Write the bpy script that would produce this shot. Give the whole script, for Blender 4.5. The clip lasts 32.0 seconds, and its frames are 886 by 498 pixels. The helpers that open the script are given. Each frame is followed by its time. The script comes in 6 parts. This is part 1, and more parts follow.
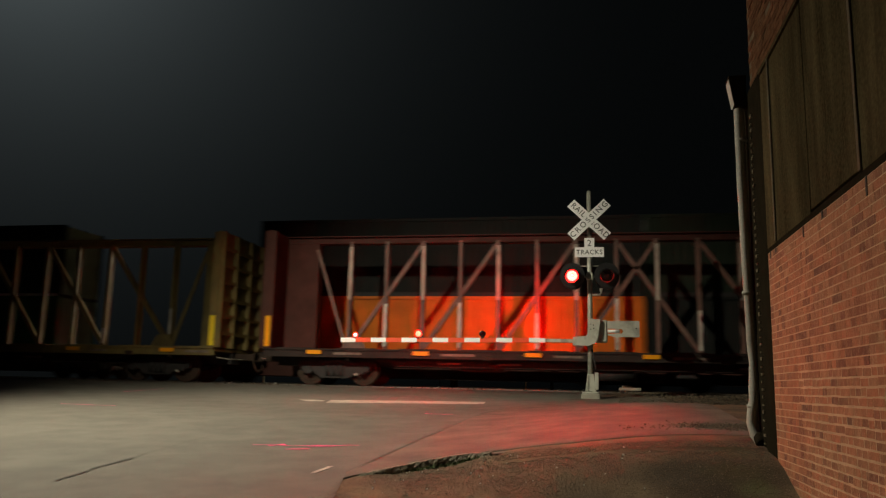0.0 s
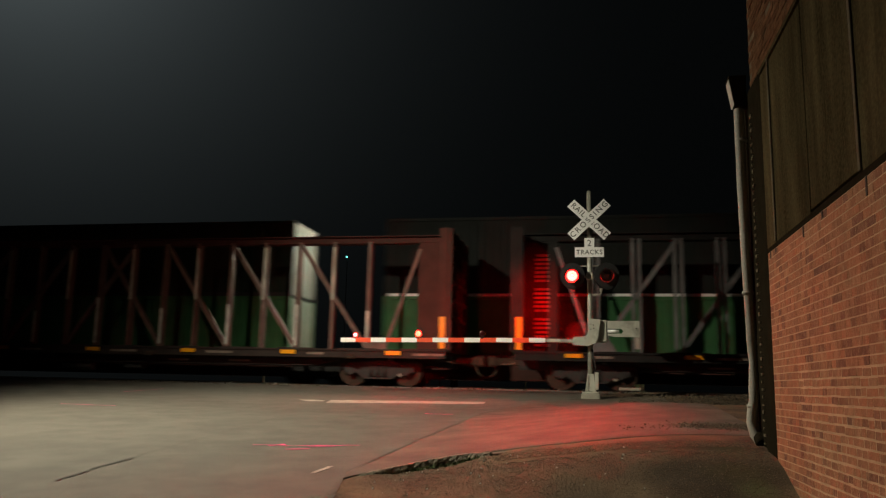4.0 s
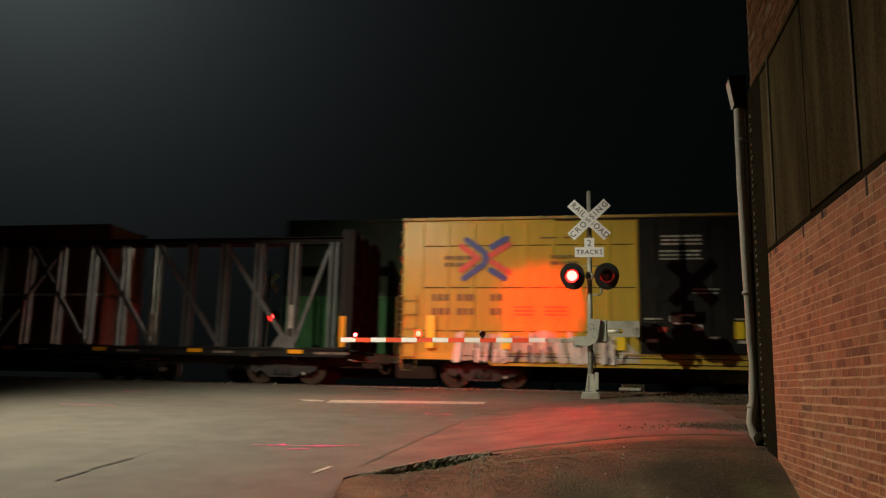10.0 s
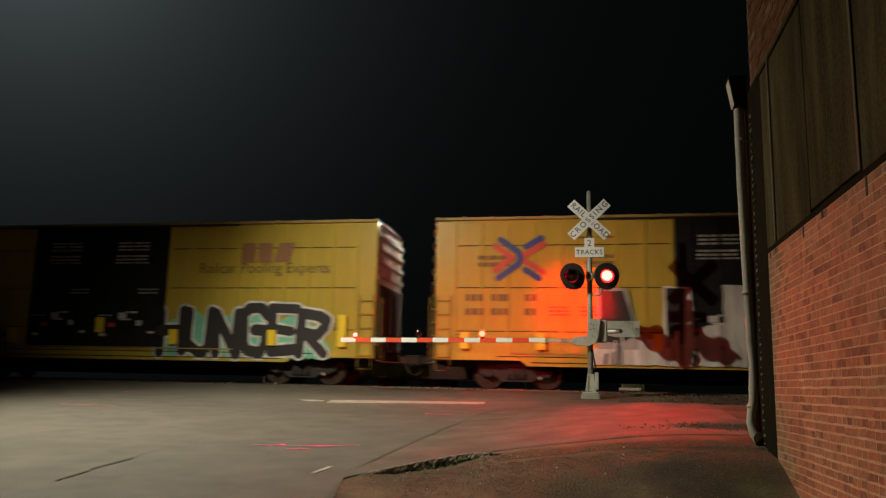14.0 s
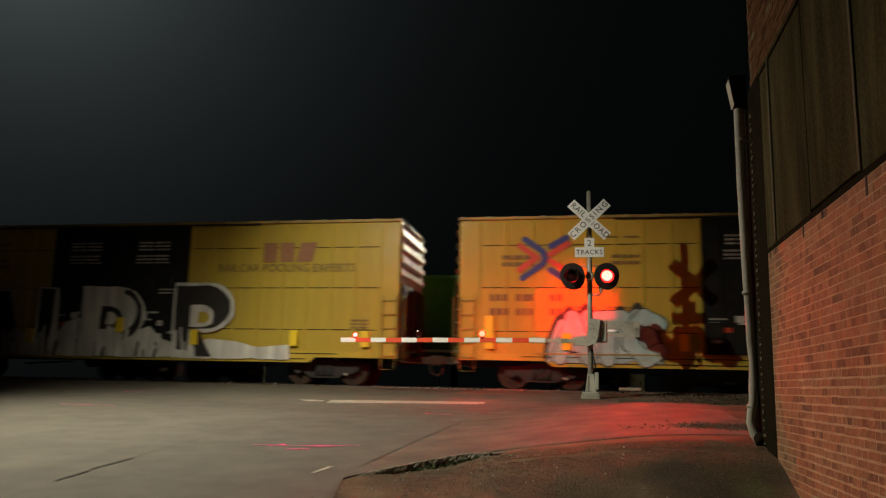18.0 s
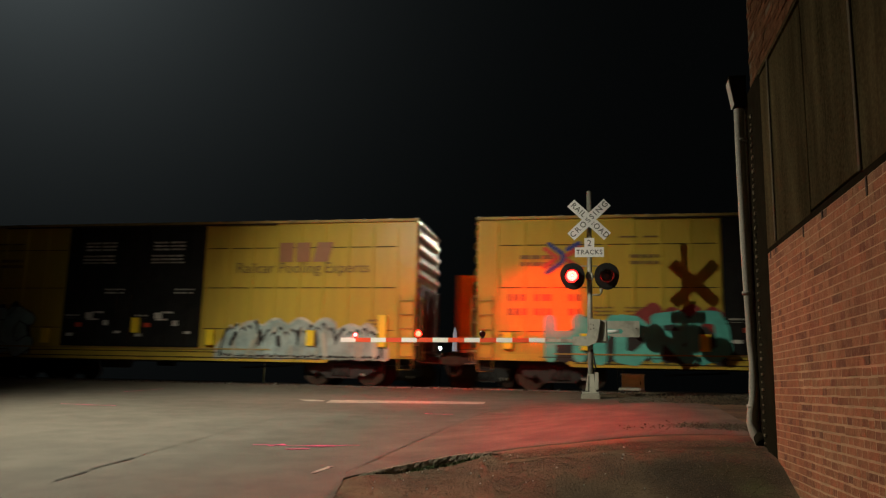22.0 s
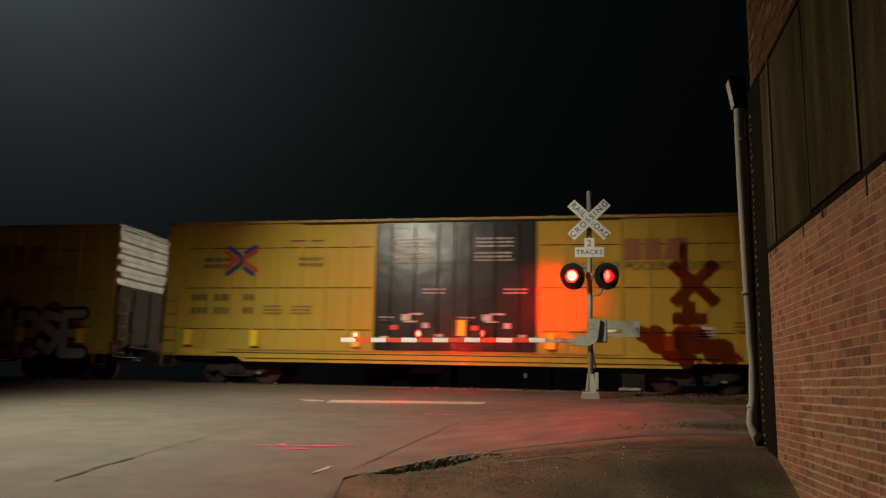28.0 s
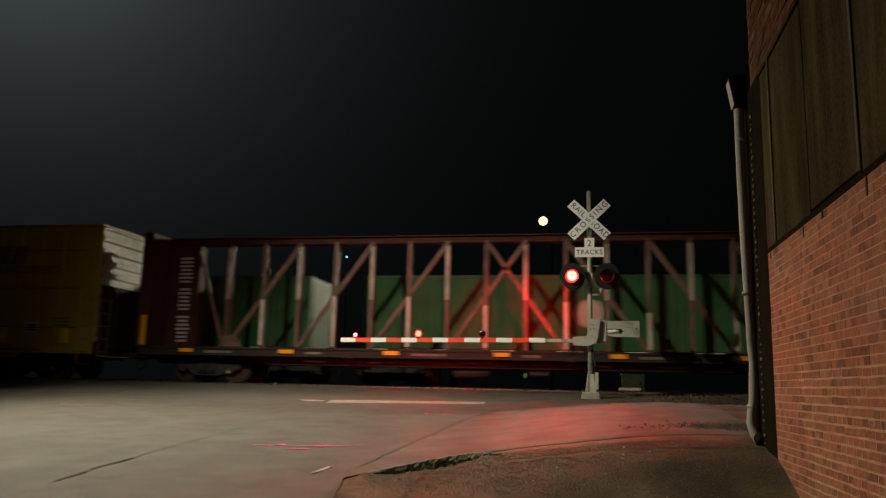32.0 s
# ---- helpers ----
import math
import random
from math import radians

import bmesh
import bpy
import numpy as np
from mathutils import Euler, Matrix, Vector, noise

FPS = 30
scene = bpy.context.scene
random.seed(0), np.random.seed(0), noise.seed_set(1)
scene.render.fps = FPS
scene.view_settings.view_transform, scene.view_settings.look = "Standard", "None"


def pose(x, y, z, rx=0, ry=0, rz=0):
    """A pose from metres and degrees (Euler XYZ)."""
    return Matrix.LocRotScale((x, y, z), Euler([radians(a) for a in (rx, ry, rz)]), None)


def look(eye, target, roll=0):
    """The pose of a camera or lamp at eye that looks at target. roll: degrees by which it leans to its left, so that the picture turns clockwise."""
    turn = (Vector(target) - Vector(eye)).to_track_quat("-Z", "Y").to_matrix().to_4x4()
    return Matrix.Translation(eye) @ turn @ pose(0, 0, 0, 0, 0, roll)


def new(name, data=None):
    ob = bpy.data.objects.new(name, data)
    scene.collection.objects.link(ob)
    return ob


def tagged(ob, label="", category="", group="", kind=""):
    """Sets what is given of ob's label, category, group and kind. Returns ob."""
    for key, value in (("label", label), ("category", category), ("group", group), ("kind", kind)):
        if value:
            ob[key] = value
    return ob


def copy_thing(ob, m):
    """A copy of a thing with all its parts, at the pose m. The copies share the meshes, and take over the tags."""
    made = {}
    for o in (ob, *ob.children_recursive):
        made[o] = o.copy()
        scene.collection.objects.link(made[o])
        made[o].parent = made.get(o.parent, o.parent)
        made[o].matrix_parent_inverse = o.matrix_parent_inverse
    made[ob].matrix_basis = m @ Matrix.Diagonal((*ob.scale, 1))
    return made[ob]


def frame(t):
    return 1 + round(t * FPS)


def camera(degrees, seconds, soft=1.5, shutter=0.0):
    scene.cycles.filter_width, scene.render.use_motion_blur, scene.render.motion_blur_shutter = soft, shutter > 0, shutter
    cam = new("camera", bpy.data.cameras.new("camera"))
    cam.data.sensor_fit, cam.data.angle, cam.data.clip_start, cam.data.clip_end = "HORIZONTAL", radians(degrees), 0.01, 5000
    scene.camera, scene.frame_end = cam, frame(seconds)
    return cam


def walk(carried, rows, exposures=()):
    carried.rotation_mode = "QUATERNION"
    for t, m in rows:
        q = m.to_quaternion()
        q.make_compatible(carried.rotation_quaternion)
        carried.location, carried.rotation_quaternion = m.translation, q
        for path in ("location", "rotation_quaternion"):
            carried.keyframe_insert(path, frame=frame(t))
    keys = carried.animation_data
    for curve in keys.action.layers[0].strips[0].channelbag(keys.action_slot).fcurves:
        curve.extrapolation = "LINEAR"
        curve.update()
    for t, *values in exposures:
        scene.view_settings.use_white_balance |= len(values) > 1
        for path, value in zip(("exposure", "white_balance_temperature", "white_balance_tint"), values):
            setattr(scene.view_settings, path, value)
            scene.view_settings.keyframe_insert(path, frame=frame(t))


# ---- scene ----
# camera ----------------------------------------------------------------
cam = camera(58.56, 32.0, soft=1.25, shutter=0.9)


def steady_view():
    yaw, pitch = radians(11.025), radians(9.841)
    eye = Vector((0, 0, 0.047))
    way = Vector((-math.sin(yaw) * math.cos(pitch), math.cos(yaw) * math.cos(pitch), math.sin(pitch)))
    return look(eye, eye + way, 1.317)


# the phone stops down a little once the pale boxcars fill the view
walk(cam, [(0.0, steady_view()), (32.0, steady_view())], [(0.0, 0.0), (10.0, 0.0), (14.0, -0.05), (18.0, -0.18), (32.0, -0.18)])

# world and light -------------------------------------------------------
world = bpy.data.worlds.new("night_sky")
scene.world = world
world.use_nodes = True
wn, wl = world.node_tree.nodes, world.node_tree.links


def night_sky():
    """A dark misty sky; the near street lamp's glare is put in as a paler side."""
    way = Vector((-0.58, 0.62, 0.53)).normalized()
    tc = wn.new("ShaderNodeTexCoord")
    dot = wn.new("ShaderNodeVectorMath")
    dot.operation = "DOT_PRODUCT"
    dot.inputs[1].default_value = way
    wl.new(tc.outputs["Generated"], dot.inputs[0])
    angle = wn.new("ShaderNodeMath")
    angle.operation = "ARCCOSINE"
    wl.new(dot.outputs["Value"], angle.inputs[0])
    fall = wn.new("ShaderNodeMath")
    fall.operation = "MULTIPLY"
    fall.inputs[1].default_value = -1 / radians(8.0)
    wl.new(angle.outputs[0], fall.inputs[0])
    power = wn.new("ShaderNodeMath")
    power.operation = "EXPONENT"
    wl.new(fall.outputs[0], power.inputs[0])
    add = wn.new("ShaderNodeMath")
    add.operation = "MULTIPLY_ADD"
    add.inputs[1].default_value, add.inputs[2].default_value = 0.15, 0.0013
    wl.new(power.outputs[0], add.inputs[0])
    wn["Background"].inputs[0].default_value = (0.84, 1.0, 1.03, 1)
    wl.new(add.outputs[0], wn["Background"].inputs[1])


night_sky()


def lamp(name, kind, at, target, energy, colour, size=0.3, **more):
    data = bpy.data.lights.new(name, kind)
    data.energy, data.color = energy, colour
    if kind == "AREA":
        data.shape, data.size = "DISK", size
    else:
        data.shadow_soft_size = size
    if kind == "SPOT":
        data.spot_size, data.spot_blend = more["cone"], more["blend"]
    ob = new(name, data)
    ob.matrix_world = look(at, target)
    return ob


# street lamp on the near side of the tracks, above the road, out of view
lamp("street_lamp_light", "SPOT", (-8.5, 9.5, 7.55), (-8.0, 10.3, 0.0), 5700, (1.0, 0.93, 0.72), 0.11, cone=radians(160), blend=1.0)
lamp("street_lamp_throw", "SPOT", (-8.5, 9.5, 7.55), (-4.2, 23.3, 0.6), 3200, (1.0, 0.93, 0.72), 0.11, cone=radians(66), blend=0.75)
# street lamp beyond the tracks
lamp("far_street_lamp_light", "SPOT", (-2.95, 45.5, 9.55), (2.05, 36.5, 0.0), 26000, (1.0, 0.95, 0.72), 0.2, cone=radians(138), blend=0.35)

# materials ---------------------------------------------------------------


def mat(name, colour, rough=0.7, metal=0.0, vary=0.25, grain=6.0, fine=60.0, bump=0.15, island=0.0, dirt=None, streak=False, spec=0.5, random_vary=0.0, dent=0.0):
    """A worn surface: a base colour with two scales of change, optional dirt, and fine relief."""
    m = bpy.data.materials.new(name)
    m.use_nodes = True
    nt = m.node_tree
    n, l = nt.nodes, nt.links
    b = n["Principled BSDF"]
    b.inputs["Roughness"].default_value = rough
    b.inputs["Metallic"].default_value = metal
    b.inputs["Specular IOR Level"].default_value = spec
    tc = n.new("ShaderNodeTexCoord")
    mp = n.new("ShaderNodeMapping")
    if streak:
        mp.inputs["Scale"].default_value = (1, 1, 0.18)
    l.new(tc.outputs["Object"], mp.inputs["Vector"])
    big = n.new("ShaderNodeTexNoise")
    big.inputs["Scale"].default_value = grain
    big.inputs["Detail"].default_value = 4
    small = n.new("ShaderNodeTexNoise")
    small.inputs["Scale"].default_value = fine
    small.inputs["Detail"].default_value = 3
    l.new(mp.outputs[0], big.inputs["Vector"])
    l.new(tc.outputs["Object"], small.inputs["Vector"])
    add = n.new("ShaderNodeMath")
    add.operation = "MULTIPLY_ADD"
    add.inputs[1].default_value = 0.6
    l.new(small.outputs["Fac"], add.inputs[0])
    l.new(big.outputs["Fac"], add.inputs[2])
    ramp = n.new("ShaderNodeMapRange")
    ramp.inputs["From Min"].default_value, ramp.inputs["From Max"].default_value = 0.45, 1.15
    ramp.inputs["To Min"].default_value, ramp.inputs["To Max"].default_value = 1 - vary, 1 + vary
    l.new(add.outputs[0], ramp.inputs["Value"])
    value = ramp.outputs[0]
    if random_vary:
        info = n.new("ShaderNodeObjectInfo")
        r2 = n.new("ShaderNodeMapRange")
        r2.inputs["To Min"].default_value, r2.inputs["To Max"].default_value = 1 - random_vary, 1 + random_vary
        l.new(info.outputs["Random"], r2.inputs["Value"])
        mul = n.new("ShaderNodeMath")
        mul.operation = "MULTIPLY"
        l.new(value, mul.inputs[0])
        l.new(r2.outputs[0], mul.inputs[1])
        value = mul.outputs[0]
    if island:
        geo = n.new("ShaderNodeNewGeometry")
        r2 = n.new("ShaderNodeMapRange")
        r2.inputs["To Min"].default_value, r2.inputs["To Max"].default_value = 1 - island, 1 + island
        l.new(geo.outputs["Random Per Island"], r2.inputs["Value"])
        mul = n.new("ShaderNodeMath")
        mul.operation = "MULTIPLY"
        l.new(value, mul.inputs[0])
        l.new(r2.outputs[0], mul.inputs[1])
        value = mul.outputs[0]
    hue = n.new("ShaderNodeVectorMath")
    hue.operation = "SCALE"
    hue.inputs[0].default_value = colour
    l.new(value, hue.inputs["Scale"])
    out = hue.outputs[0]
    if dirt:
        dn = n.new("ShaderNodeTexNoise")
        dn.inputs["Scale"].default_value = grain * 0.45
        dn.inputs["Detail"].default_value = 6
        dn.inputs["Roughness"].default_value = 0.7
        l.new(mp.outputs[0], dn.inputs["Vector"])
        dr = n.new("ShaderNodeMapRange")
        dr.inputs["From Min"].default_value, dr.inputs["From Max"].default_value = 0.5, 0.72
        dr.inputs["To Max"].default_value = 0.75
        l.new(dn.outputs["Fac"], dr.inputs["Value"])
        mix = n.new("ShaderNodeMix")
        mix.data_type = "RGBA"
        l.new(dr.outputs[0], mix.inputs["Factor"])
        l.new(out, mix.inputs["A"])
        mix.inputs["B"].default_value = (*dirt, 1)
        out = mix.outputs["Result"]
    l.new(out, b.inputs["Base Color"])
    if bump:
        bp = n.new("ShaderNodeBump")
        bp.inputs["Strength"].default_value = bump
        bp.inputs["Distance"].default_value = 0.01
        l.new(small.outputs["Fac"], bp.inputs["Height"])
        l.new(bp.outputs[0], b.inputs["Normal"])
        if dent:
            wave = n.new("ShaderNodeTexNoise")
            wave.inputs["Scale"].default_value = 2.2
            wave.inputs["Detail"].default_value = 1
            l.new(tc.outputs["Object"], wave.inputs["Vector"])
            b2 = n.new("ShaderNodeBump")
            b2.inputs["Strength"].default_value = dent
            b2.inputs["Distance"].default_value = 0.05
            l.new(wave.outputs["Fac"], b2.inputs["Height"])
            l.new(bp.outputs[0], b2.inputs["Normal"])
            l.new(b2.outputs[0], b.inputs["Normal"])
    return m


def damp_ground(m):
    """A damp dark stain and a mossy patch on the verge by the wall."""
    n, l = m.node_tree.nodes, m.node_tree.links
    b = n["Principled BSDF"]
    base = b.inputs["Base Color"].links[0].from_socket
    tc = n.new("ShaderNodeTexCoord")
    wob = n.new("ShaderNodeTexNoise")
    wob.inputs["Scale"].default_value = 3.0
    wob.inputs["Detail"].default_value = 5
    l.new(tc.outputs["Object"], wob.inputs["Vector"])
    dark, olive, mossy, brown = (0.045, 0.028, 0.014), (0.07, 0.05, 0.016), (0.1, 0.1, 0.035), (0.085, 0.05, 0.026)
    for centre, radius, colour, amount in (((0.72, 6.85, -0.6), 0.34, dark, 0.75), ((1.05, 7.05, -0.52), 0.42, dark, 0.85), ((1.05, 6.6, -0.64), 0.42, dark, 0.85), ((0.7, 6.45, -0.68), 0.28, dark, 0.7), ((1.08, 6.92, -0.56), 0.24, olive, 0.8),
                                           ((1.22, 6.58, -0.65), 0.16, mossy, 0.85), ((1.2, 7.42, -0.45), 0.2, mossy, 0.5), ((-1.7, 7.5, -0.74), 0.4, (0.06, 0.065, 0.035), 0.7), ((-2.15, 6.4, -0.86), 0.16, dark, 0.85), ((-0.3, 6.6, -0.7), 0.5, brown, 0.5)):
        d = n.new("ShaderNodeVectorMath")
        d.operation = "DISTANCE"
        d.inputs[1].default_value = centre
        l.new(tc.outputs["Object"], d.inputs[0])
        a = n.new("ShaderNodeMath")
        a.operation = "MULTIPLY_ADD"
        a.inputs[1].default_value, a.inputs[2].default_value = radius * 1.4, -radius * 0.7
        l.new(wob.outputs["Fac"], a.inputs[0])
        su = n.new("ShaderNodeMath")
        su.operation = "ADD"
        l.new(d.outputs["Value"], su.inputs[0])
        l.new(a.outputs[0], su.inputs[1])
        r = n.new("ShaderNodeMapRange")
        r.inputs["From Min"].default_value, r.inputs["From Max"].default_value = radius * 0.45, radius * 1.35
        r.inputs["To Min"].default_value, r.inputs["To Max"].default_value = amount, 0.0
        l.new(su.outputs[0], r.inputs["Value"])
        mix = n.new("ShaderNodeMix")
        mix.data_type = "RGBA"
        l.new(r.outputs[0], mix.inputs["Factor"])
        l.new(base, mix.inputs["A"])
        mix.inputs["B"].default_value = (*colour, 1)
        base = mix.outputs["Result"]
    l.new(base, b.inputs["Base Color"])


def glow(name, colour, strength):
    m = bpy.data.materials.new(name)
    m.use_nodes = True
    b = m.node_tree.nodes["Principled BSDF"]
    b.inputs["Base Color"].default_value = (*[c * 0.4 for c in colour], 1)
    b.inputs["Emission Color"].default_value = (*colour, 1)
    b.inputs["Emission Strength"].default_value = strength
    return m


def brickwork(name, joined):
    """Old soft bricks, each of its own shade, smeared with lime mortar."""
    m = mat(name, (1, 1, 1), 0.88, vary=0.3, grain=9, fine=90, bump=0.7)
    n, l = m.node_tree.nodes, m.node_tree.links
    b = n["Principled BSDF"]
    shade = b.inputs["Base Color"].links[0].from_socket
    pick = n.new("ShaderNodeNewGeometry").outputs["Random Per Island"] if joined else n.new("ShaderNodeObjectInfo").outputs["Random"]
    ramp = n.new("ShaderNodeValToRGB")
    ramp.color_ramp.interpolation = "LINEAR"
    for i, (at, colour) in enumerate(((0.0, (0.16, 0.078, 0.042)), (0.18, (0.26, 0.125, 0.06)), (0.4, (0.3, 0.15, 0.072)), (0.62, (0.34, 0.145, 0.068)), (0.8, (0.32, 0.185, 0.095)), (0.93, (0.25, 0.112, 0.06)), (1.0, (0.14, 0.07, 0.04)))):
        e = ramp.color_ramp.elements[0] if i == 0 else ramp.color_ramp.elements[-1] if i == 6 else ramp.color_ramp.elements.new(at)
        e.position, e.color = at, (*colour, 1)
    l.new(pick, ramp.inputs["Fac"])
    mul = n.new("ShaderNodeMix")
    mul.data_type, mul.blend_type = "RGBA", "MULTIPLY"
    mul.inputs["Factor"].default_value = 1.0
    l.new(ramp.outputs["Color"], mul.inputs["A"])
    l.new(shade, mul.inputs["B"])
    mp = n.new("ShaderNodeMapping")
    mp.inputs["Scale"].default_value = (1, 3.2, 1)
    geo = n.new("ShaderNodeNewGeometry")
    l.new(geo.outputs["Position"], mp.inputs["Vector"])
    smear = n.new("ShaderNodeTexNoise")
    smear.inputs["Scale"].default_value, smear.inputs["Detail"].default_value, smear.inputs["Roughness"].default_value = 11.0, 8, 0.8
    l.new(mp.outputs[0], smear.inputs["Vector"])
    cut = n.new("ShaderNodeMapRange")
    cut.inputs["From Min"].default_value, cut.inputs["From Max"].default_value, cut.inputs["To Max"].default_value = 0.5, 0.7, 0.62
    l.new(smear.outputs["Fac"], cut.inputs["Value"])
    mix = n.new("ShaderNodeMix")
    mix.data_type = "RGBA"
    mix.inputs["B"].default_value = (0.5, 0.36, 0.21, 1)
    l.new(cut.outputs[0], mix.inputs["Factor"])
    l.new(mul.outputs["Result"], mix.inputs["A"])
    l.new(mix.outputs["Result"], b.inputs["Base Color"])
    return m


M = {}
M["asphalt"] = mat("asphalt", (0.124, 0.113, 0.091), 0.85, vary=0.3, grain=2.2, fine=85, bump=0.7, dirt=(0.1, 0.092, 0.073))
M["old_asphalt"] = mat("old_asphalt", (0.126, 0.105, 0.08), 0.9, vary=0.5, grain=2.3, fine=70, bump=0.7, dirt=(0.09, 0.075, 0.055))
M["gravel"] = mat("gravel_dirt", (0.14, 0.093, 0.052), 0.95, vary=0.95, grain=1.6, fine=75, bump=1.0, dirt=(0.075, 0.05, 0.028))
damp_ground(M["gravel"])
M["pebble"] = mat("pebbles", (0.17, 0.122, 0.08), 0.9, vary=0.2, grain=10, fine=60, island=0.75)
M["stone"] = mat("ballast_stone", (0.12, 0.096, 0.066), 0.9, vary=0.3, grain=10, fine=60, island=0.55)
M["concrete"] = mat("concrete", (0.34, 0.32, 0.26), 0.9, vary=0.35, grain=4, fine=70, bump=0.5, dirt=(0.16, 0.15, 0.12))
M["crack"] = mat("crack_seal", (0.065, 0.058, 0.047), 0.9, vary=0.4)
M["hairline"] = mat("hairline_crack", (0.085, 0.077, 0.062), 0.9, vary=0.4)
M["worn_white"] = mat("worn_road_paint", (0.4, 0.38, 0.31), 0.75, vary=0.5, grain=7, fine=40, dirt=(0.12, 0.11, 0.088))
M["pink"] = mat("pink_marking_paint", (0.75, 0.07, 0.2), 0.7, vary=0.6, grain=9, fine=40, dirt=(0.14, 0.1, 0.085))
M["curb_stone"] = mat("broken_curb", (0.25, 0.225, 0.17), 0.95, vary=0.75, grain=22, fine=90, bump=1.0, dirt=(0.06, 0.055, 0.03))
M["patch_asphalt"] = mat("pale_asphalt_patch", (0.17, 0.14, 0.105), 0.92, vary=0.4, grain=3, fine=70, bump=0.7, dirt=(0.11, 0.088, 0.064))
M["moss"] = mat("moss", (0.07, 0.1, 0.035), 0.95, vary=0.5, grain=9, fine=80, bump=0.8, island=0.4)
M["brick"] = brickwork("brick", False)
M["brick_rest"] = brickwork("brick_rest", True)
# darker brick and mortar for the upper courses and the corner edge
M["brick_dark"] = mat("dark_brick", (0.13, 0.068, 0.038), 0.9, spec=0.0, vary=0.35, grain=9, fine=90, bump=0.5, island=0.25)
M["mortar_dark"] = mat("dark_mortar", (0.16, 0.13, 0.09), 0.95, spec=0.0, vary=0.3, grain=5, fine=80)
M["mortar"] = mat("mortar", (0.47, 0.36, 0.215), 0.95, vary=0.3, grain=5, fine=80, bump=0.4)
M["plywood"] = mat("weathered_plywood", (0.062, 0.05, 0.026), 0.95, vary=0.7, grain=5, fine=35, bump=0.6, streak=True, random_vary=0.25, spec=0.0, dirt=(0.03, 0.024, 0.013))
M["batten"] = mat("weathered_batten", (0.11, 0.095, 0.065), 0.9, vary=0.5, grain=6, fine=40, streak=True, dirt=(0.04, 0.033, 0.02), spec=0.1)
M["near_black"] = mat("near_black_matt", (0.02, 0.016, 0.01), 0.95, vary=0.3, spec=0.0)
M["pipe"] = mat("painted_pipe", (0.42, 0.4, 0.34), 0.6, vary=0.35, grain=5, fine=40, streak=True, dirt=(0.25, 0.22, 0.165))
M["steel"] = mat("dark_steel", (0.035, 0.032, 0.03), 0.7, 0.3, vary=0.4, grain=5, fine=50)
M["rust"] = mat("rusty_steel", (0.05, 0.031, 0.02), 0.85, 0.2, vary=0.5, grain=5, fine=50)
M["rail"] = mat("rail_steel", (0.3, 0.28, 0.25), 0.35, 0.9, vary=0.3)
M["tie"] = mat("timber_tie", (0.035, 0.026, 0.02), 0.95, vary=0.4)
M["silver"] = mat("silver_paint", (0.47, 0.47, 0.4), 0.5, 0.2, vary=0.2, grain=5, fine=60, dirt=(0.16, 0.15, 0.12))
M["sign"] = mat("white_sign_sheeting", (0.97, 0.97, 0.96), 0.4, vary=0.02, grain=8, bump=0)
M["ink"] = mat("black_ink", (0.015, 0.015, 0.015), 0.5, vary=0.1, bump=0)
M["housing"] = mat("black_housing", (0.012, 0.012, 0.012), 0.55, vary=0.3)
M["stripe_red"] = mat("red_stripe", (0.85, 0.09, 0.03), 0.35, vary=0.1, bump=0)
M["stripe_white"] = mat("white_stripe", (0.95, 0.95, 0.93), 0.35, vary=0.06, bump=0)
M["lens_dark"] = mat("unlit_red_lens", (0.03, 0.003, 0.003), 0.15, vary=0.2, bump=0)
M["lamp_red"] = mat("red_lamp_plastic", (0.3, 0.03, 0.02), 0.4, vary=0.1, bump=0)
M["lens_tube"] = glow("lit_lens_tube", (1.0, 0.03, 0.022), 40)
M["lens_tube"].node_tree.nodes["Principled BSDF"].inputs["Base Color"].default_value = (0.005, 0.004, 0.004, 1)
M["lens_tube"].node_tree.nodes["Principled BSDF"].inputs["Specular IOR Level"].default_value = 0.0
M["lens_lit"] = glow("lit_red_lens", (1.0, 0.00006, 0.00005), 3500)
M["lens_core"] = glow("lit_red_lens_core", (1.0, 0.000003, 0.000002), 1000000)
M["lens_centre"] = glow("lit_red_lens_centre", (1.0, 0.03, 0.022), 40)
M["rear_lit"] = glow("lit_rear_lens", (1.0, 0.0001, 0.0001), 14500)
M["far_lit"] = glow("lit_far_lens", (1.0, 0.001, 0.001), 700)
M["small_lit"] = glow("lit_red_marker", (1.0, 0.0004, 0.0002), 1900)
M["tip_lit"] = glow("lit_red_tip", (1.0, 0.012, 0.012), 150)
M["green_lit"] = glow("lit_green_aspect", (0.015, 1.0, 0.45), 4)
M["lamp_lit"] = glow("lit_lamp", (1.0, 0.95, 0.5), 1.5)
M["yellow"] = mat("yellow_car_paint", (0.57, 0.43, 0.065), 0.3, spec=0.12, vary=0.2, grain=1.1, fine=30, bump=0.05, streak=True, dirt=(0.36, 0.27, 0.06), dent=0.3)
M["yellow_dim"] = mat("grimy_yellow_paint", (0.42, 0.3, 0.07), 0.6, vary=0.3, grain=2, fine=30, streak=True, dirt=(0.14, 0.1, 0.05))
M["seam"] = mat("seam_shadow_sealant", (0.03, 0.022, 0.01), 0.9, vary=0.2, bump=0)
M["black_door"] = mat("black_door_paint", (0.022, 0.023, 0.022), 0.27, vary=0.3, grain=2, fine=30, bump=0.06, dirt=(0.035, 0.033, 0.028), dent=0.2, spec=0.3)
M["roof"] = mat("galvanised_roof", (0.45, 0.43, 0.36), 0.5, 0.5, vary=0.3, grain=2)
M["end_steel"] = mat("car_end_paint", (0.62, 0.6, 0.5), 0.5, vary=0.2, grain=2, dirt=(0.2, 0.15, 0.08))
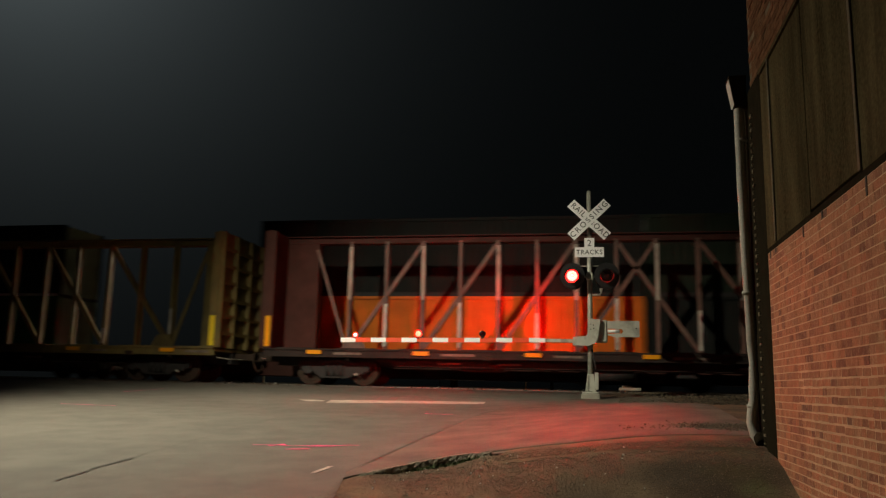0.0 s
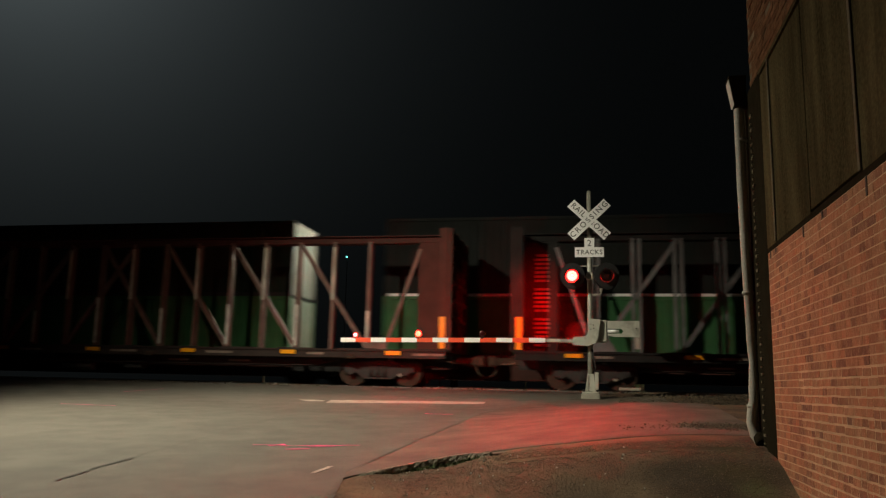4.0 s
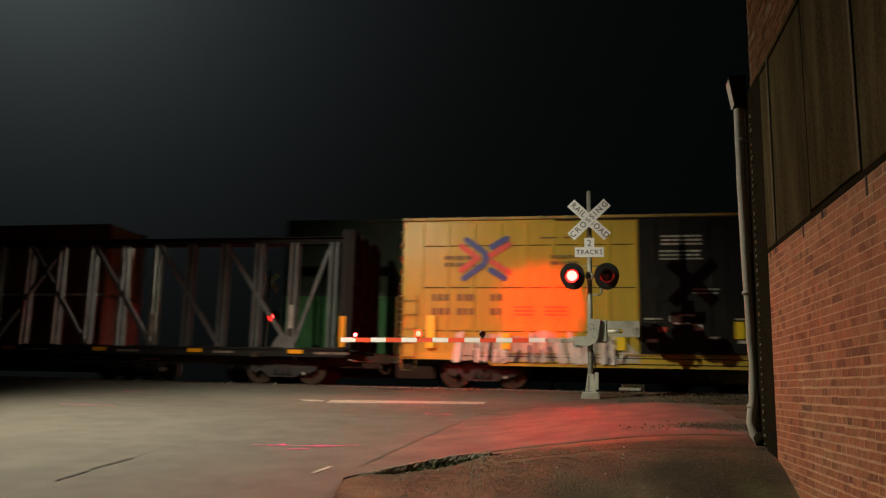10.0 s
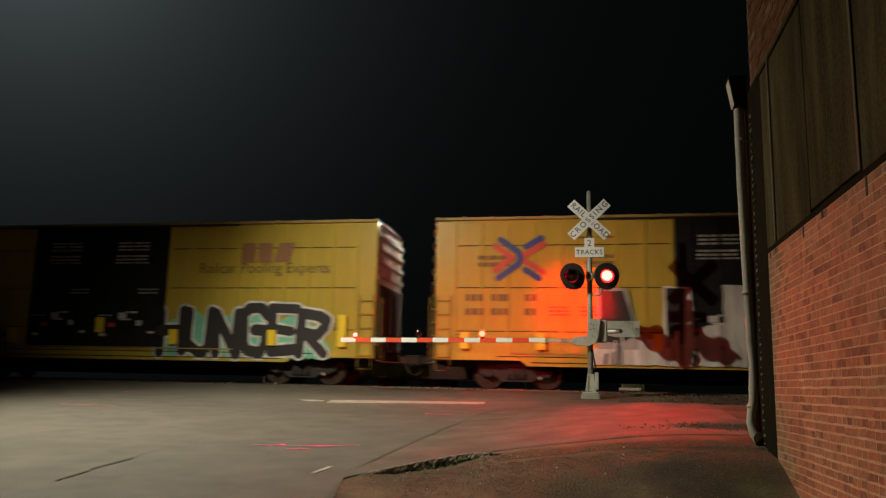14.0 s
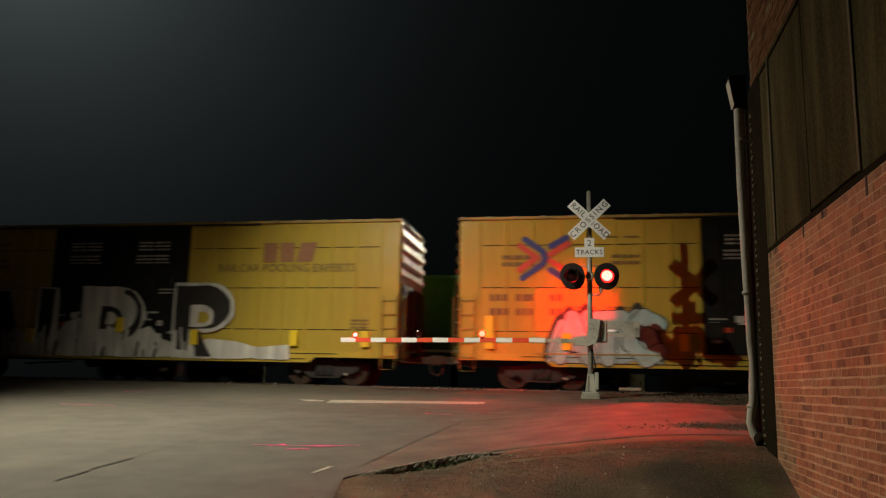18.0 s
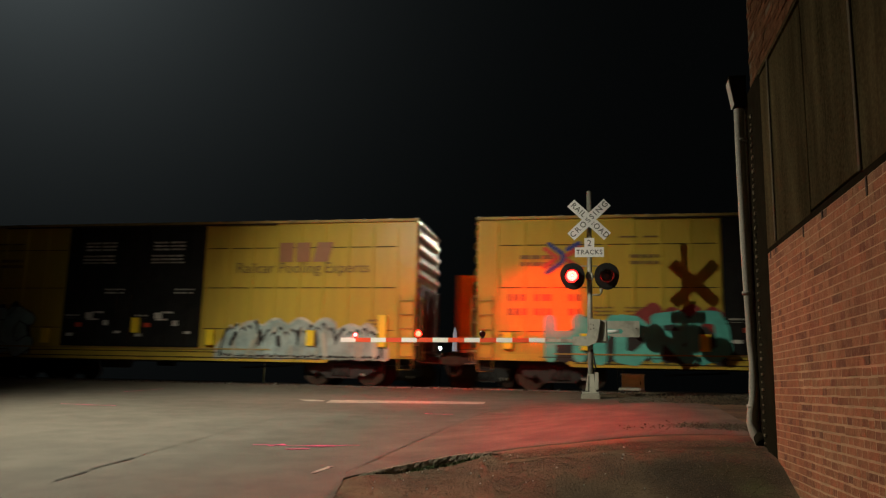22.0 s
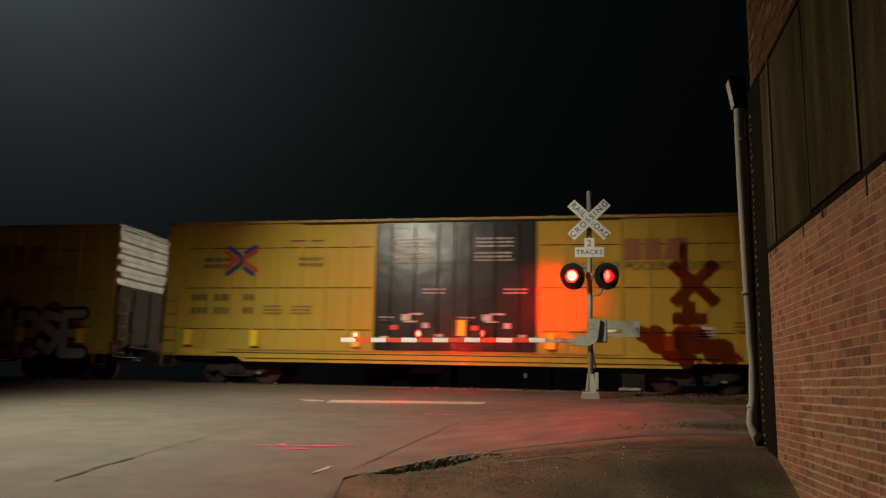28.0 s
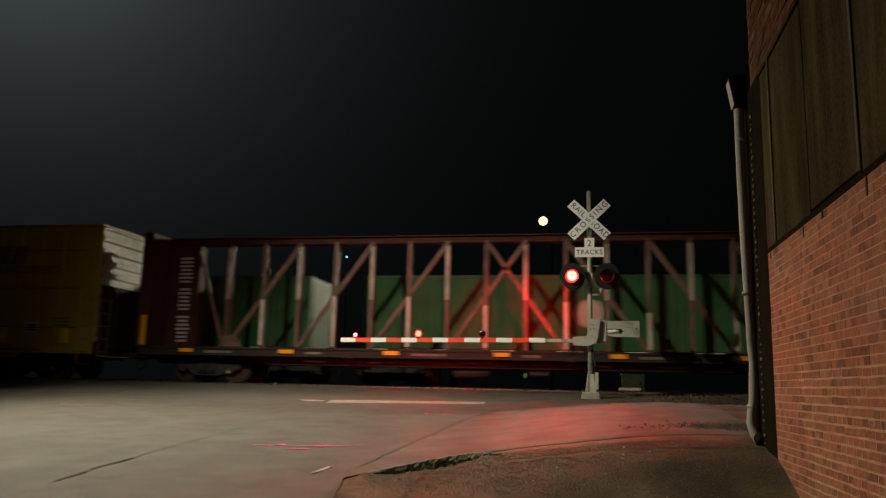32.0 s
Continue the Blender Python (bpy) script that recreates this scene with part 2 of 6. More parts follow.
M["reflector"] = mat("yellow_reflector", (1.0, 0.74, 0.04), 0.3, vary=0.04, bump=0)
M["reflector_orange"] = mat("orange_reflector", (0.95, 0.4, 0.01), 0.3, vary=0.04, bump=0)
M["stencil"] = mat("white_stencil", (0.6, 0.6, 0.55), 0.6, vary=0.2, bump=0)
M["door_stencil"] = mat("dim_white_stencil", (0.5, 0.5, 0.44), 0.6, vary=0.3, bump=0)
M["dim_stencil"] = mat("grimy_white_stencil", (0.2, 0.2, 0.19), 0.7, vary=0.4, bump=0)
M["dark_stencil"] = mat("dark_stencil", (0.2, 0.13, 0.035), 0.6, vary=0.2, bump=0)
M["logo_red"] = mat("logo_red", (0.62, 0.07, 0.03), 0.5, vary=0.15, bump=0)
M["logo_blue"] = mat("logo_blue", (0.035, 0.05, 0.26), 0.5, vary=0.15, bump=0)
M["logo_brown"] = mat("logo_brown", (0.34, 0.15, 0.06), 0.5, vary=0.15, bump=0)
M["oxide"] = mat("oxide_red_paint", (0.075, 0.029, 0.022), 0.7, spec=0.2, vary=0.35, grain=2, fine=30, dirt=(0.06, 0.034, 0.025))
M["car_black"] = mat("weathered_black_paint", (0.018, 0.016, 0.015), 0.7, spec=0.15, vary=0.4, grain=3, fine=30, dirt=(0.03, 0.028, 0.025))
M["car_grey"] = mat("grey_post_paint", (0.15, 0.15, 0.15), 0.5, vary=0.35, grain=3, fine=30, dirt=(0.07, 0.065, 0.06))
M["car_yellow"] = mat("flatcar_yellow_paint", (0.2, 0.15, 0.045), 0.6, vary=0.3, grain=2, fine=30, dirt=(0.09, 0.07, 0.04))
M["worn_post"] = mat("scraped_post", (0.5, 0.46, 0.38), 0.6, vary=0.4, grain=3, fine=20, dirt=(0.16, 0.09, 0.06))
M["orange"] = mat("orange_container", (0.75, 0.2, 0.02), 0.5, vary=0.18, grain=1.5, fine=30, dirt=(0.45, 0.13, 0.02), spec=0.15)
M["green"] = mat("green_container", (0.05, 0.16, 0.06), 0.5, vary=0.25, grain=1.5, fine=30, dirt=(0.07, 0.11, 0.05), spec=0.15)
M["olive"] = mat("olive_container", (0.024, 0.034, 0.022), 0.7, vary=0.25, grain=1.5, fine=30, dirt=(0.03, 0.035, 0.025), spec=0.15)
M["grey_box"] = mat("grey_container", (0.1, 0.095, 0.085), 0.55, vary=0.2, grain=1.5, fine=30, dirt=(0.2, 0.19, 0.17), spec=0.15)
M["pale_panel"] = mat("pale_grey_panel", (0.3, 0.29, 0.25), 0.55, vary=0.25, grain=2, fine=30, dirt=(0.2, 0.185, 0.155), spec=0.15)
M["lit_green"] = mat("lit_green_door", (0.27, 0.36, 0.27), 0.5, vary=0.3, grain=2, fine=30, dirt=(0.18, 0.22, 0.16), spec=0.2)
M["white_box"] = mat("white_container", (0.6, 0.58, 0.5), 0.5, vary=0.15, grain=1.5, fine=30, dirt=(0.36, 0.34, 0.28), spec=0.15)
M["dark_box"] = mat("dark_container", (0.02, 0.022, 0.02), 0.7, vary=0.25, grain=1.5, fine=30, spec=0.15)
M["maroon"] = mat("maroon_container", (0.22, 0.05, 0.035), 0.55, vary=0.25, grain=1.5, fine=30, spec=0.15)
M["rust_box"] = mat("rusty_brown_container", (0.24, 0.1, 0.045), 0.6, vary=0.25, grain=1.5, fine=30, dirt=(0.12, 0.06, 0.03), spec=0.15)
M["scrape_white"] = mat("bare_scraped_steel", (0.62, 0.6, 0.52), 0.55, vary=0.35, grain=4, fine=20, dirt=(0.3, 0.24, 0.18))
M["sill_wear"] = mat("worn_sill_paint", (0.2, 0.155, 0.12), 0.7, vary=0.6, grain=9, fine=30, dirt=(0.07, 0.05, 0.04))
M["dark_sill"] = mat("grimy_dark_sill", (0.03, 0.021, 0.017), 0.75, vary=0.5, grain=4, fine=30, spec=0.3)
M["pole_dark"] = mat("dark_pole", (0.006, 0.006, 0.006), 0.9, vary=0.2, spec=0.1)
M["worn_oxide"] = mat("worn_oxide_paint", (0.17, 0.1, 0.075), 0.6, vary=0.5, grain=3, fine=30, dirt=(0.08, 0.04, 0.03))
M["bright_rail"] = mat("bright_reflective_rail", (0.93, 0.93, 0.9), 0.4, vary=0.08, bump=0)
M["mint"] = mat("mint_spray", (0.2, 0.6, 0.42), 0.6, vary=0.25, grain=3, bump=0)
M["teal"] = mat("teal_spray", (0.11, 0.52, 0.44), 0.6, vary=0.25, grain=3, bump=0)
M["pale"] = mat("pale_grey_spray", (0.4, 0.42, 0.39), 0.6, vary=0.3, grain=3, bump=0)
M["white_spray"] = mat("white_spray", (0.72, 0.72, 0.66), 0.6, vary=0.45, grain=4, bump=0, streak=True, dirt=(0.36, 0.35, 0.3))
M["black_spray"] = mat("black_spray", (0.025, 0.022, 0.02), 0.6, vary=0.3, grain=3, bump=0)
M["pale_blue"] = mat("pale_blue_spray", (0.36, 0.56, 0.55), 0.6, vary=0.3, grain=3, bump=0)
M["grey_blue"] = mat("grey_blue_spray", (0.36, 0.47, 0.45), 0.6, vary=0.45, grain=4, bump=0, dirt=(0.3, 0.3, 0.22))
M["chalk"] = mat("chalky_spray", (0.54, 0.52, 0.42), 0.7, vary=0.5, grain=4, bump=0, streak=True, dirt=(0.2, 0.16, 0.07))
M["work_lamp"] = glow("glowing_white", (0.85, 0.92, 1.0), 9)
M["cyan_lamp"] = glow("lit_cyan_lamp", (0.2, 1.0, 0.85), 2.5)
M["tower_glow"] = glow("glowing_tower_white", (0.9, 0.95, 1.0), 0.3)
M["dark_red"] = mat("dark_red_spray", (0.25, 0.035, 0.03), 0.6, vary=0.3, grain=3, bump=0)

# mesh helpers --------------------------------------------------------------


def box(bm, x0, x1, y0, y1, z0, z1, bevel=0.0):
    v = [bm.verts.new((x, y, z)) for x in (x0, x1) for y in (y0, y1) for z in (z0, z1)]
    faces = [(0, 1, 3, 2), (4, 6, 7, 5), (0, 4, 5, 1), (2, 3, 7, 6), (0, 2, 6, 4), (1, 5, 7, 3)]
    made = [bm.faces.new([v[i] for i in f]) for f in faces]
    if bevel:
        edges = list({e for f in made for e in f.edges})
        bmesh.ops.bevel(bm, geom=edges, offset=bevel, segments=1, affect="EDGES")
    return bm


def beam(bm, a, b, w, d):
    """A square bar from a to b; w across in the x-z plane, d in y."""
    a, b = Vector(a), Vector(b)
    way = (b - a).normalized()
    side = Vector((0, 1, 0)) if abs(way.y) < 0.9 else Vector((1, 0, 0))
    up = way.cross(side).normalized()
    side = up.cross(way).normalized()
    ring = [[bm.verts.new(p + side * s * d / 2 + up * u * w / 2) for s, u in ((-1, -1), (1, -1), (1, 1), (-1, 1))] for p in (a, b)]
    for i in range(4):
        j = (i + 1) % 4
        bm.faces.new((ring[0][i], ring[0][j], ring[1][j], ring[1][i]))
    bm.faces.new(ring[0][::-1])
    bm.faces.new(ring[1])
    return bm


def tube(bm, points, radii, seg=12, caps=True):
    """A round bar through points, a radius for each."""
    rings = []
    for i, p in enumerate(points):
        p = Vector(p)
        way = (Vector(points[min(i + 1, len(points) - 1)]) - Vector(points[max(i - 1, 0)])).normalized()
        side = way.cross(Vector((0, 0, 1)) if abs(way.z) < 0.9 else Vector((1, 0, 0))).normalized()
        up = way.cross(side)
        rings.append([bm.verts.new(p + (side * math.cos(a) + up * math.sin(a)) * radii[i]) for a in [2 * math.pi * k / seg for k in range(seg)]])
    for r0, r1 in zip(rings, rings[1:]):
        for k in range(seg):
            f = bm.faces.new((r0[k], r0[(k + 1) % seg], r1[(k + 1) % seg], r1[k]))
            f.smooth = True
    if caps:
        bm.faces.new(rings[0][::-1])
        bm.faces.new(rings[-1])
    return bm


def lathe(bm, profile, seg=24):
    """A turned solid about the y axis; profile of (radius, y), closed at both ends."""
    rings = [[bm.verts.new((r * math.cos(2 * math.pi * k / seg), y, r * math.sin(2 * math.pi * k / seg))) for k in range(seg)] for r, y in profile]
    for a, b in zip(rings, rings[1:]):
        for k in range(seg):
            bm.faces.new((a[k], a[(k + 1) % seg], b[(k + 1) % seg], b[k]))
    bm.faces.new(rings[0])
    bm.faces.new(rings[-1])
    return bm


def slab(bm, outline, y0, y1):
    """A plate with an outline in x-z, from y0 to y1."""
    front = [bm.verts.new((x, y0, z)) for x, z in outline]
    back = [bm.verts.new((x, y1, z)) for x, z in outline]
    bm.faces.new(front)
    bm.faces.new(back[::-1])
    for i in range(len(outline)):
        j = (i + 1) % len(outline)
        bm.faces.new((front[j], front[i], back[i], back[j]))
    return bm


def mesh_of(name, bm, material):
    bmesh.ops.recalc_face_normals(bm, faces=bm.faces)
    me = bpy.data.meshes.new(name)
    bm.to_mesh(me)
    bm.free()
    me.materials.append(M[material] if isinstance(material, str) else material)
    return me


def part(name, bm, material, parent, label=""):
    me = bm if isinstance(bm, bpy.types.Mesh) else mesh_of(name, bm, material)
    ob = new(name, me)
    ob.parent = parent
    if label:
        tagged(ob, label)
    return ob


def thing(name, at, label, category, group="", kind=""):
    ob = new(name)
    ob.empty_display_size = 0.2
    ob.matrix_basis = pose(*at)
    return tagged(ob, label, category, group, kind)


def lettering(text, size, material, name="lettering", spread=1.0):
    cu = bpy.data.curves.new("letters", "FONT")
    cu.body, cu.size, cu.extrude = text, size, 0.002
    cu.space_character = spread
    cu.align_x, cu.align_y = "CENTER", "CENTER"
    tmp = bpy.data.objects.new("letters", cu)
    me = bpy.data.meshes.new_from_object(tmp)
    bpy.data.objects.remove(tmp)
    me.materials.clear()
    me.materials.append(M[material])
    me.name = name
    return me


B = bmesh.new


# ground ------------------------------------------------------------------


def ease(a, b, x):
    t = min(1, max(0, (x - a) / (b - a)))
    return t * t * (3 - 2 * t)


def ground_z(x, y):
    """The lie of the land: it climbs to the rails, and the verge by the wall is raised."""
    z = float(np.interp(y, (-60, 0, 6, 8, 12, 16.5, 20, 22.6, 40), (-1.3, -1.2, -0.88, -0.74, -0.50, -0.31, -0.17, -0.03, -0.03)))
    return z + 0.34 * ease(-2.6, 1.2, x) * ease(5.6, 7.5, y) * (1 - ease(12, 19, y))


def rough_z(x, y, amount=0.012):
    return amount * noise.noise(Vector((x * 2.3, y * 2.3, 0))) + 0.5 * amount * noise.noise(Vector((x * 7, y * 7, 3)))


def sheet(name, xs, ys, z, material, kind="structure", label="", category=""):
    """A sheet over a grid; z(x, y) gives its height."""
    verts = [(x, y, z(x, y)) for y in ys for x in xs]
    w = len(xs)
    faces = [(j * w + i, j * w + i + 1, (j + 1) * w + i + 1, (j + 1) * w + i) for j in range(len(ys) - 1) for i in range(w - 1)]
    me = bpy.data.meshes.new(name)
    me.from_pydata(verts, [], faces)
    me.polygons.foreach_set("use_smooth", [True] * len(faces))
    me.materials.append(M[material])
    return tagged(new(name, me), label, category, "", kind)


def steps(*stretches):
    out = []
    for a, b, d in stretches:
        out += list(np.arange(a, b - 1e-6, d))
    return [float(v) for v in out] + [float(stretches[-1][1])]


gx = steps((-2500, -100, 400), (-100, -20, 10), (-20, -3, 0.5), (-3, 3, 0.06), (3, 20, 1), (20, 100, 10), (100, 2500, 400))
gy = steps((-2500, -60, 400), (-60, 0, 6), (0, 5, 0.5), (5, 8.6, 0.06), (8.6, 11, 0.12), (11, 24, 0.4), (24, 60, 3), (60, 2500, 300))


def curb_front(x):
    return float(np.interp(x, (-2.4, -2.25, -2.05, -1.75, -1.45, -1.0, 1.5), (7.0, 7.05, 7.35, 7.75, 8.05, 8.2, 8.4)))


def verge_z(x, y):
    """The bare ground, a little below the paving, and hollowed out in front of the curb."""
    flush = -0.95 < x < 3 and 7.6 < y < 8.55        # nearly level with the edge of the paving
    z = ground_z(x, y) - (0.005 if flush else 0.012 if -0.95 < x < 3 and y > 7.6 else 0.016 if x < -1.5 else 0.026)
    shoulder = ease(-2.3, -2.15, x) * (1 - ease(-2.0, -1.75, x)) if y < 7.5 else 0.0
    z += 0.01 * shoulder
    if 4 < y < 24 and abs(x) < 20:
        z += rough_z(x, y, 0.006 if flush else 0.012 if y > 7.6 or x < -1.5 else 0.014) * (1 - 0.7 * shoulder)
    front = curb_front(x) - y
    if front > -0.1:
        z -= 0.035 * ease(-2.1, -1.85, x) * (1 - ease(-1.45, -1.1, x)) * math.exp(-(front / 0.4) ** 2)
    return z


sheet("ground", gx, gy, verge_z, "gravel", label="dark brown gravel and dirt ground with stains", category="ground")


def road_edge(y):
    return float(np.interp(y, (-10, 5.5, 6.3, 7.4, 8.8, 11.4, 13.8, 15.3, 19.1, 22, 24, 60), (-2.0, -2.0, -2.07, -2.32, -2.22, -2.03, -1.95, -1.64, -0.75, 0.4, 0.6, 0.6)))


def ribbon(name, ys, left, right, across, lift, material, label, category):
    """A strip of ground between two edges given along y."""
    verts, faces = [], []
    for y in ys:
        for k in range(across + 1):
            x = left(y) + (right(y) - left(y)) * (k / across) ** 0.6
            verts.append((x, y, ground_z(x, y) + lift + 0.3 * rough_z(x, y)))
    w = across + 1
    faces = [(j * w + i, j * w + i + 1, (j + 1) * w + i + 1, (j + 1) * w + i) for j in range(len(ys) - 1) for i in range(across)]
    me = bpy.data.meshes.new(name)
    me.from_pydata(verts, [], faces)
    me.polygons.foreach_set("use_smooth", [True] * len(faces))
    me.materials.append(M[material])
    return tagged(new(name, me), label, category, "", "structure")


ribbon("road", steps((-30, 4, 2), (4, 24.0, 0.2)), lambda y: -40, road_edge, 60, 0.0, "asphalt",
       "worn grey asphalt road climbing to the crossing", "road")


def apron():
    """The old asphalt apron between the road, the curb and the mast."""
    verts, faces = [], []
    cols, rows_ = 48, 40
    for i in range(cols + 1):
        x = -2.36 + 4.04 * i / cols
        y0 = curb_front(x) + 0.1
        y1 = 20.9
        for j in range(rows_ + 1):
            y = y0 + (y1 - y0) * (max(0, j - 1) / (rows_ - 1)) ** 1.6 - (0.012 if j == 0 else 0)
            xx = max(x, road_edge(y) + 0.015 * i / cols) if x < road_edge(y) else x
            verts.append((xx, y, ground_z(xx, y) + ((0.006 if x < -0.95 else 0.003) * ease(0, 0.12, xx - road_edge(y)) if j else -0.012) + 0.5 * rough_z(xx, y)))
    w = rows_ + 1
    faces = [(i * w + j, (i + 1) * w + j, (i + 1) * w + j + 1, i * w + j + 1) for i in range(cols) for j in range(rows_)]
    me = bpy.data.meshes.new("pavement")
    me.from_pydata(verts, [], faces)
    me.polygons.foreach_set("use_smooth", [True] * len(faces))
    me.materials.append(M["old_asphalt"])
    tagged(new("pavement", me), "patched brown-grey asphalt apron beside the road", "pavement", "", "structure")


apron()


def curb():
    """A low crumbling curb; its front is broken and pitted, its top worn smooth."""
    bm = B()
    rows_ = []
    for x in np.linspace(-2.15, -1.05, 180):
        y = curb_front(x)
        end = ease(-2.15, -2.08, x) * (1 - ease(-1.25, -1.05, x))
        z = ground_z(x, y + 0.1) + 0.012 * end
        low = verge_z(x, y) - 0.05
        row = [bm.verts.new((x, y - 0.04, low))]
        for k in range(7):
            f = k / 6
            pit = 0.03 * noise.noise(Vector((x * 9, f * 2, 0))) + 0.022 * noise.noise(Vector((x * 31, f * 5, 2))) + 0.014 * noise.noise(Vector((x * 70, f * 9, 4)))
            row.append(bm.verts.new((x, y - 0.03 + 0.065 * f * f + pit, low + (z - 0.004 - low) * f ** 0.8 + 0.25 * pit * end)))
        chip = 0.006 * noise.noise(Vector((x * 26, 7, 0)))
        row += [bm.verts.new(p) for p in ((x, y + 0.065, z + chip), (x, y + 0.15, z - 0.002 + chip * 0.4), (x, y + 0.16, low))]
        rows_.append(row)
    for a, b in zip(rows_, rows_[1:]):
        for i in range(len(a) - 1):
            bm.faces.new((a[i], b[i], b[i + 1], a[i + 1]))
    bm.faces.new(rows_[0][::-1])
    bm.faces.new(rows_[-1])
    ob = new("curb", mesh_of("curb", bm, "curb_stone"))
    tagged(ob, "broken grey concrete curb at the road corner", "curb", "", "structure")


curb()


def patch(name, outline, lift, material, label, category, kind="structure", sub=6, rough=0.3):
    """A flat mark on the ground with an outline in x-y, following the slope."""
    bm = B()
    f = bm.faces.new([bm.verts.new((x, y, 0)) for x, y in outline])
    bmesh.ops.triangulate(bm, faces=[f])
    for _ in range(sub):
        long = [e for e in bm.edges if e.calc_length() > 0.5]
        if not long:
            break
        bmesh.ops.subdivide_edges(bm, edges=long, cuts=1)
        bmesh.ops.triangulate(bm, faces=[g for g in bm.faces if len(g.verts) > 3])
    for v in bm.verts:
        v.co.z = ground_z(v.co.x, v.co.y) + lift + rough * rough_z(v.co.x, v.co.y)
    ob = new(name, mesh_of(name, bm, material))
    return tagged(ob, label, category, "", kind)


def band(points, width, seed, wobble=0.5):
    """A wavering strip along points as an outline in x-y."""
    rnd = random.Random(seed)
    left, right = [], []
    for (x0, y0), (x1, y1) in zip(points, points[1:]):
        d = Vector((x1 - x0, y1 - y0))
        nrm = Vector((-d.y, d.x)).normalized()
        cuts = max(2, int(d.length / 0.12))
        for k in range(cuts + (1 if (x1, y1) == points[-1] else 0)):
            p = Vector((x0, y0)) + d * k / cuts
            w = width * 0.5 * (1 + wobble * (rnd.random() * 2 - 1))
            left.append(p + nrm * w)
            w = width * 0.5 * (1 + wobble * (rnd.random() * 2 - 1))
            right.append(p - nrm * w)
    return [tuple(p) for p in left + right[::-1]]


patch("stop_line", [(-5.62, 16.62), (-4.6, 16.84), (-3.4, 17.12), (-2.36, 17.36), (-2.3, 16.5), (-3.3, 16.28), (-4.4, 15.98), (-5.42, 15.72)], 0.006, "worn_white",
      "worn white stop line across the lane", "road marking")
patch("stop_line_remnant", [(-6.28, 16.42), (-5.85, 16.55), (-5.9, 16.3), (-5.68, 16.35), (-5.62, 16.05), (-5.95, 15.98), (-6.12, 16.2)], 0.006, "worn_white",
      "broken end of the worn white stop line", "road marking")
patch("asphalt_patch", band([(-1.08, 8.26), (-0.72, 8.2), (-0.42, 8.16), (-0.14, 8.18), (0.1, 8.27), (0.22, 8.31)], 0.2, 31, 0.7), -0.009, "patch_asphalt", "pale ragged asphalt patch beside the curb", "pavement patch")
for pts, w, s in (([(-3.96, 8.93), (-3.35, 9.0), (-2.74, 9.2)], 0.035, 1), ([(-3.75, 8.9), (-3.6, 9.05)], 0.08, 2), ([(-3.45, 8.68), (-3.2, 8.78)], 0.08, 3), ([(-3.3, 9.0), (-3.0, 9.08)], 0.1, 9),
                  ([(-9.8, 13.4), (-9.0, 13.3), (-8.6, 13.3)], 0.05, 4), ([(-11.2, 17.6), (-11.2, 19.4)], 0.04, 5), ([(-2.9, 13.6), (-2.4, 13.55)], 0.06, 6)):
    patch("utility_mark", band(pts, w, s), 0.007, "pink", "thin pink spray-painted utility mark on asphalt", "road marking")
for pts, w, s in (([(-4.66, 6.4), (-4.69, 6.9)], 0.035, 11), ([(-4.72, 7.0), (-4.72, 7.7)], 0.04, 12), ([(-4.74, 7.8), (-4.78, 8.9), (-4.84, 10.0), (-4.9, 12)], 0.012, 13),
                  ([(-1.97, 13.7), (-1.7, 13.3), (-1.45, 12.95)], 0.06, 15), ([(x, curb_front(x) + 0.15) for x in (-1.0, -0.4, 0.1, 0.7, 1.4)], 0.016, 16), ([(-2.31, 7.45), (-2.26, 8.2), (-2.21, 9.2)], 0.014, 18), ([(-2.2, 9.2), (-2.13, 10.38), (-2.05, 11.4), (-1.96, 12.5)], 0.014, 17),
                  ):
    patch("pavement_crack", band(pts, w, s), 0.0085, "hairline" if w < 0.03 else "crack", "dark crack filled with dirt in the asphalt", "crack", rough=0.5 if pts[0][0] > -2.35 else 0.3)
patch("paint_chip_line", band([(-2.62, 7.3), (-2.57, 7.68)], 0.05, 21), 0.008, "worn_white", "short stray white paint dash on asphalt", "road marking")


def stones(name, count, area, size, seed, label, material="stone"):
    """Loose stones strewn over an area, as one mesh."""
    rnd = random.Random(seed)
    verts, faces = [], []
    press = Vector((1, 1, 0.5 if size < 0.01 else 1))      # fine gravel lies flat
    base = [(1, 0, 0), (-1, 0, 0), (0, 1, 0), (0, -1, 0), (0, 0, 1), (0, 0, -1)]
    tri = [(0, 2, 4), (2, 1, 4), (1, 3, 4), (3, 0, 4), (2, 0, 5), (1, 2, 5), (3, 1, 5), (0, 3, 5)]
    for _ in range(count):
        x, y = area(rnd)
        s = size * rnd.uniform(0.45, 1.3)
        turn = Euler((rnd.random() * 6, rnd.random() * 6, rnd.random() * 6)).to_matrix()
        at = Vector((x, y, (ground_z(x, y) if y > 8.2 or x < road_edge(y) else verge_z(x, y)) + s * (0.25 if size > 0.01 else 0.1)))
        k = len(verts)
        verts += [tuple(at + (turn @ (Vector(b) * s * rnd.uniform(0.6, 1.1))) * press) for b in base]
        faces += [tuple(k + i for i in t) for t in tri]
    me = bpy.data.meshes.new(name)
    me.from_pydata(verts, [], faces)
    me.materials.append(M[material])
    return tagged(new(name, me), label, "stones", "", "stuff")


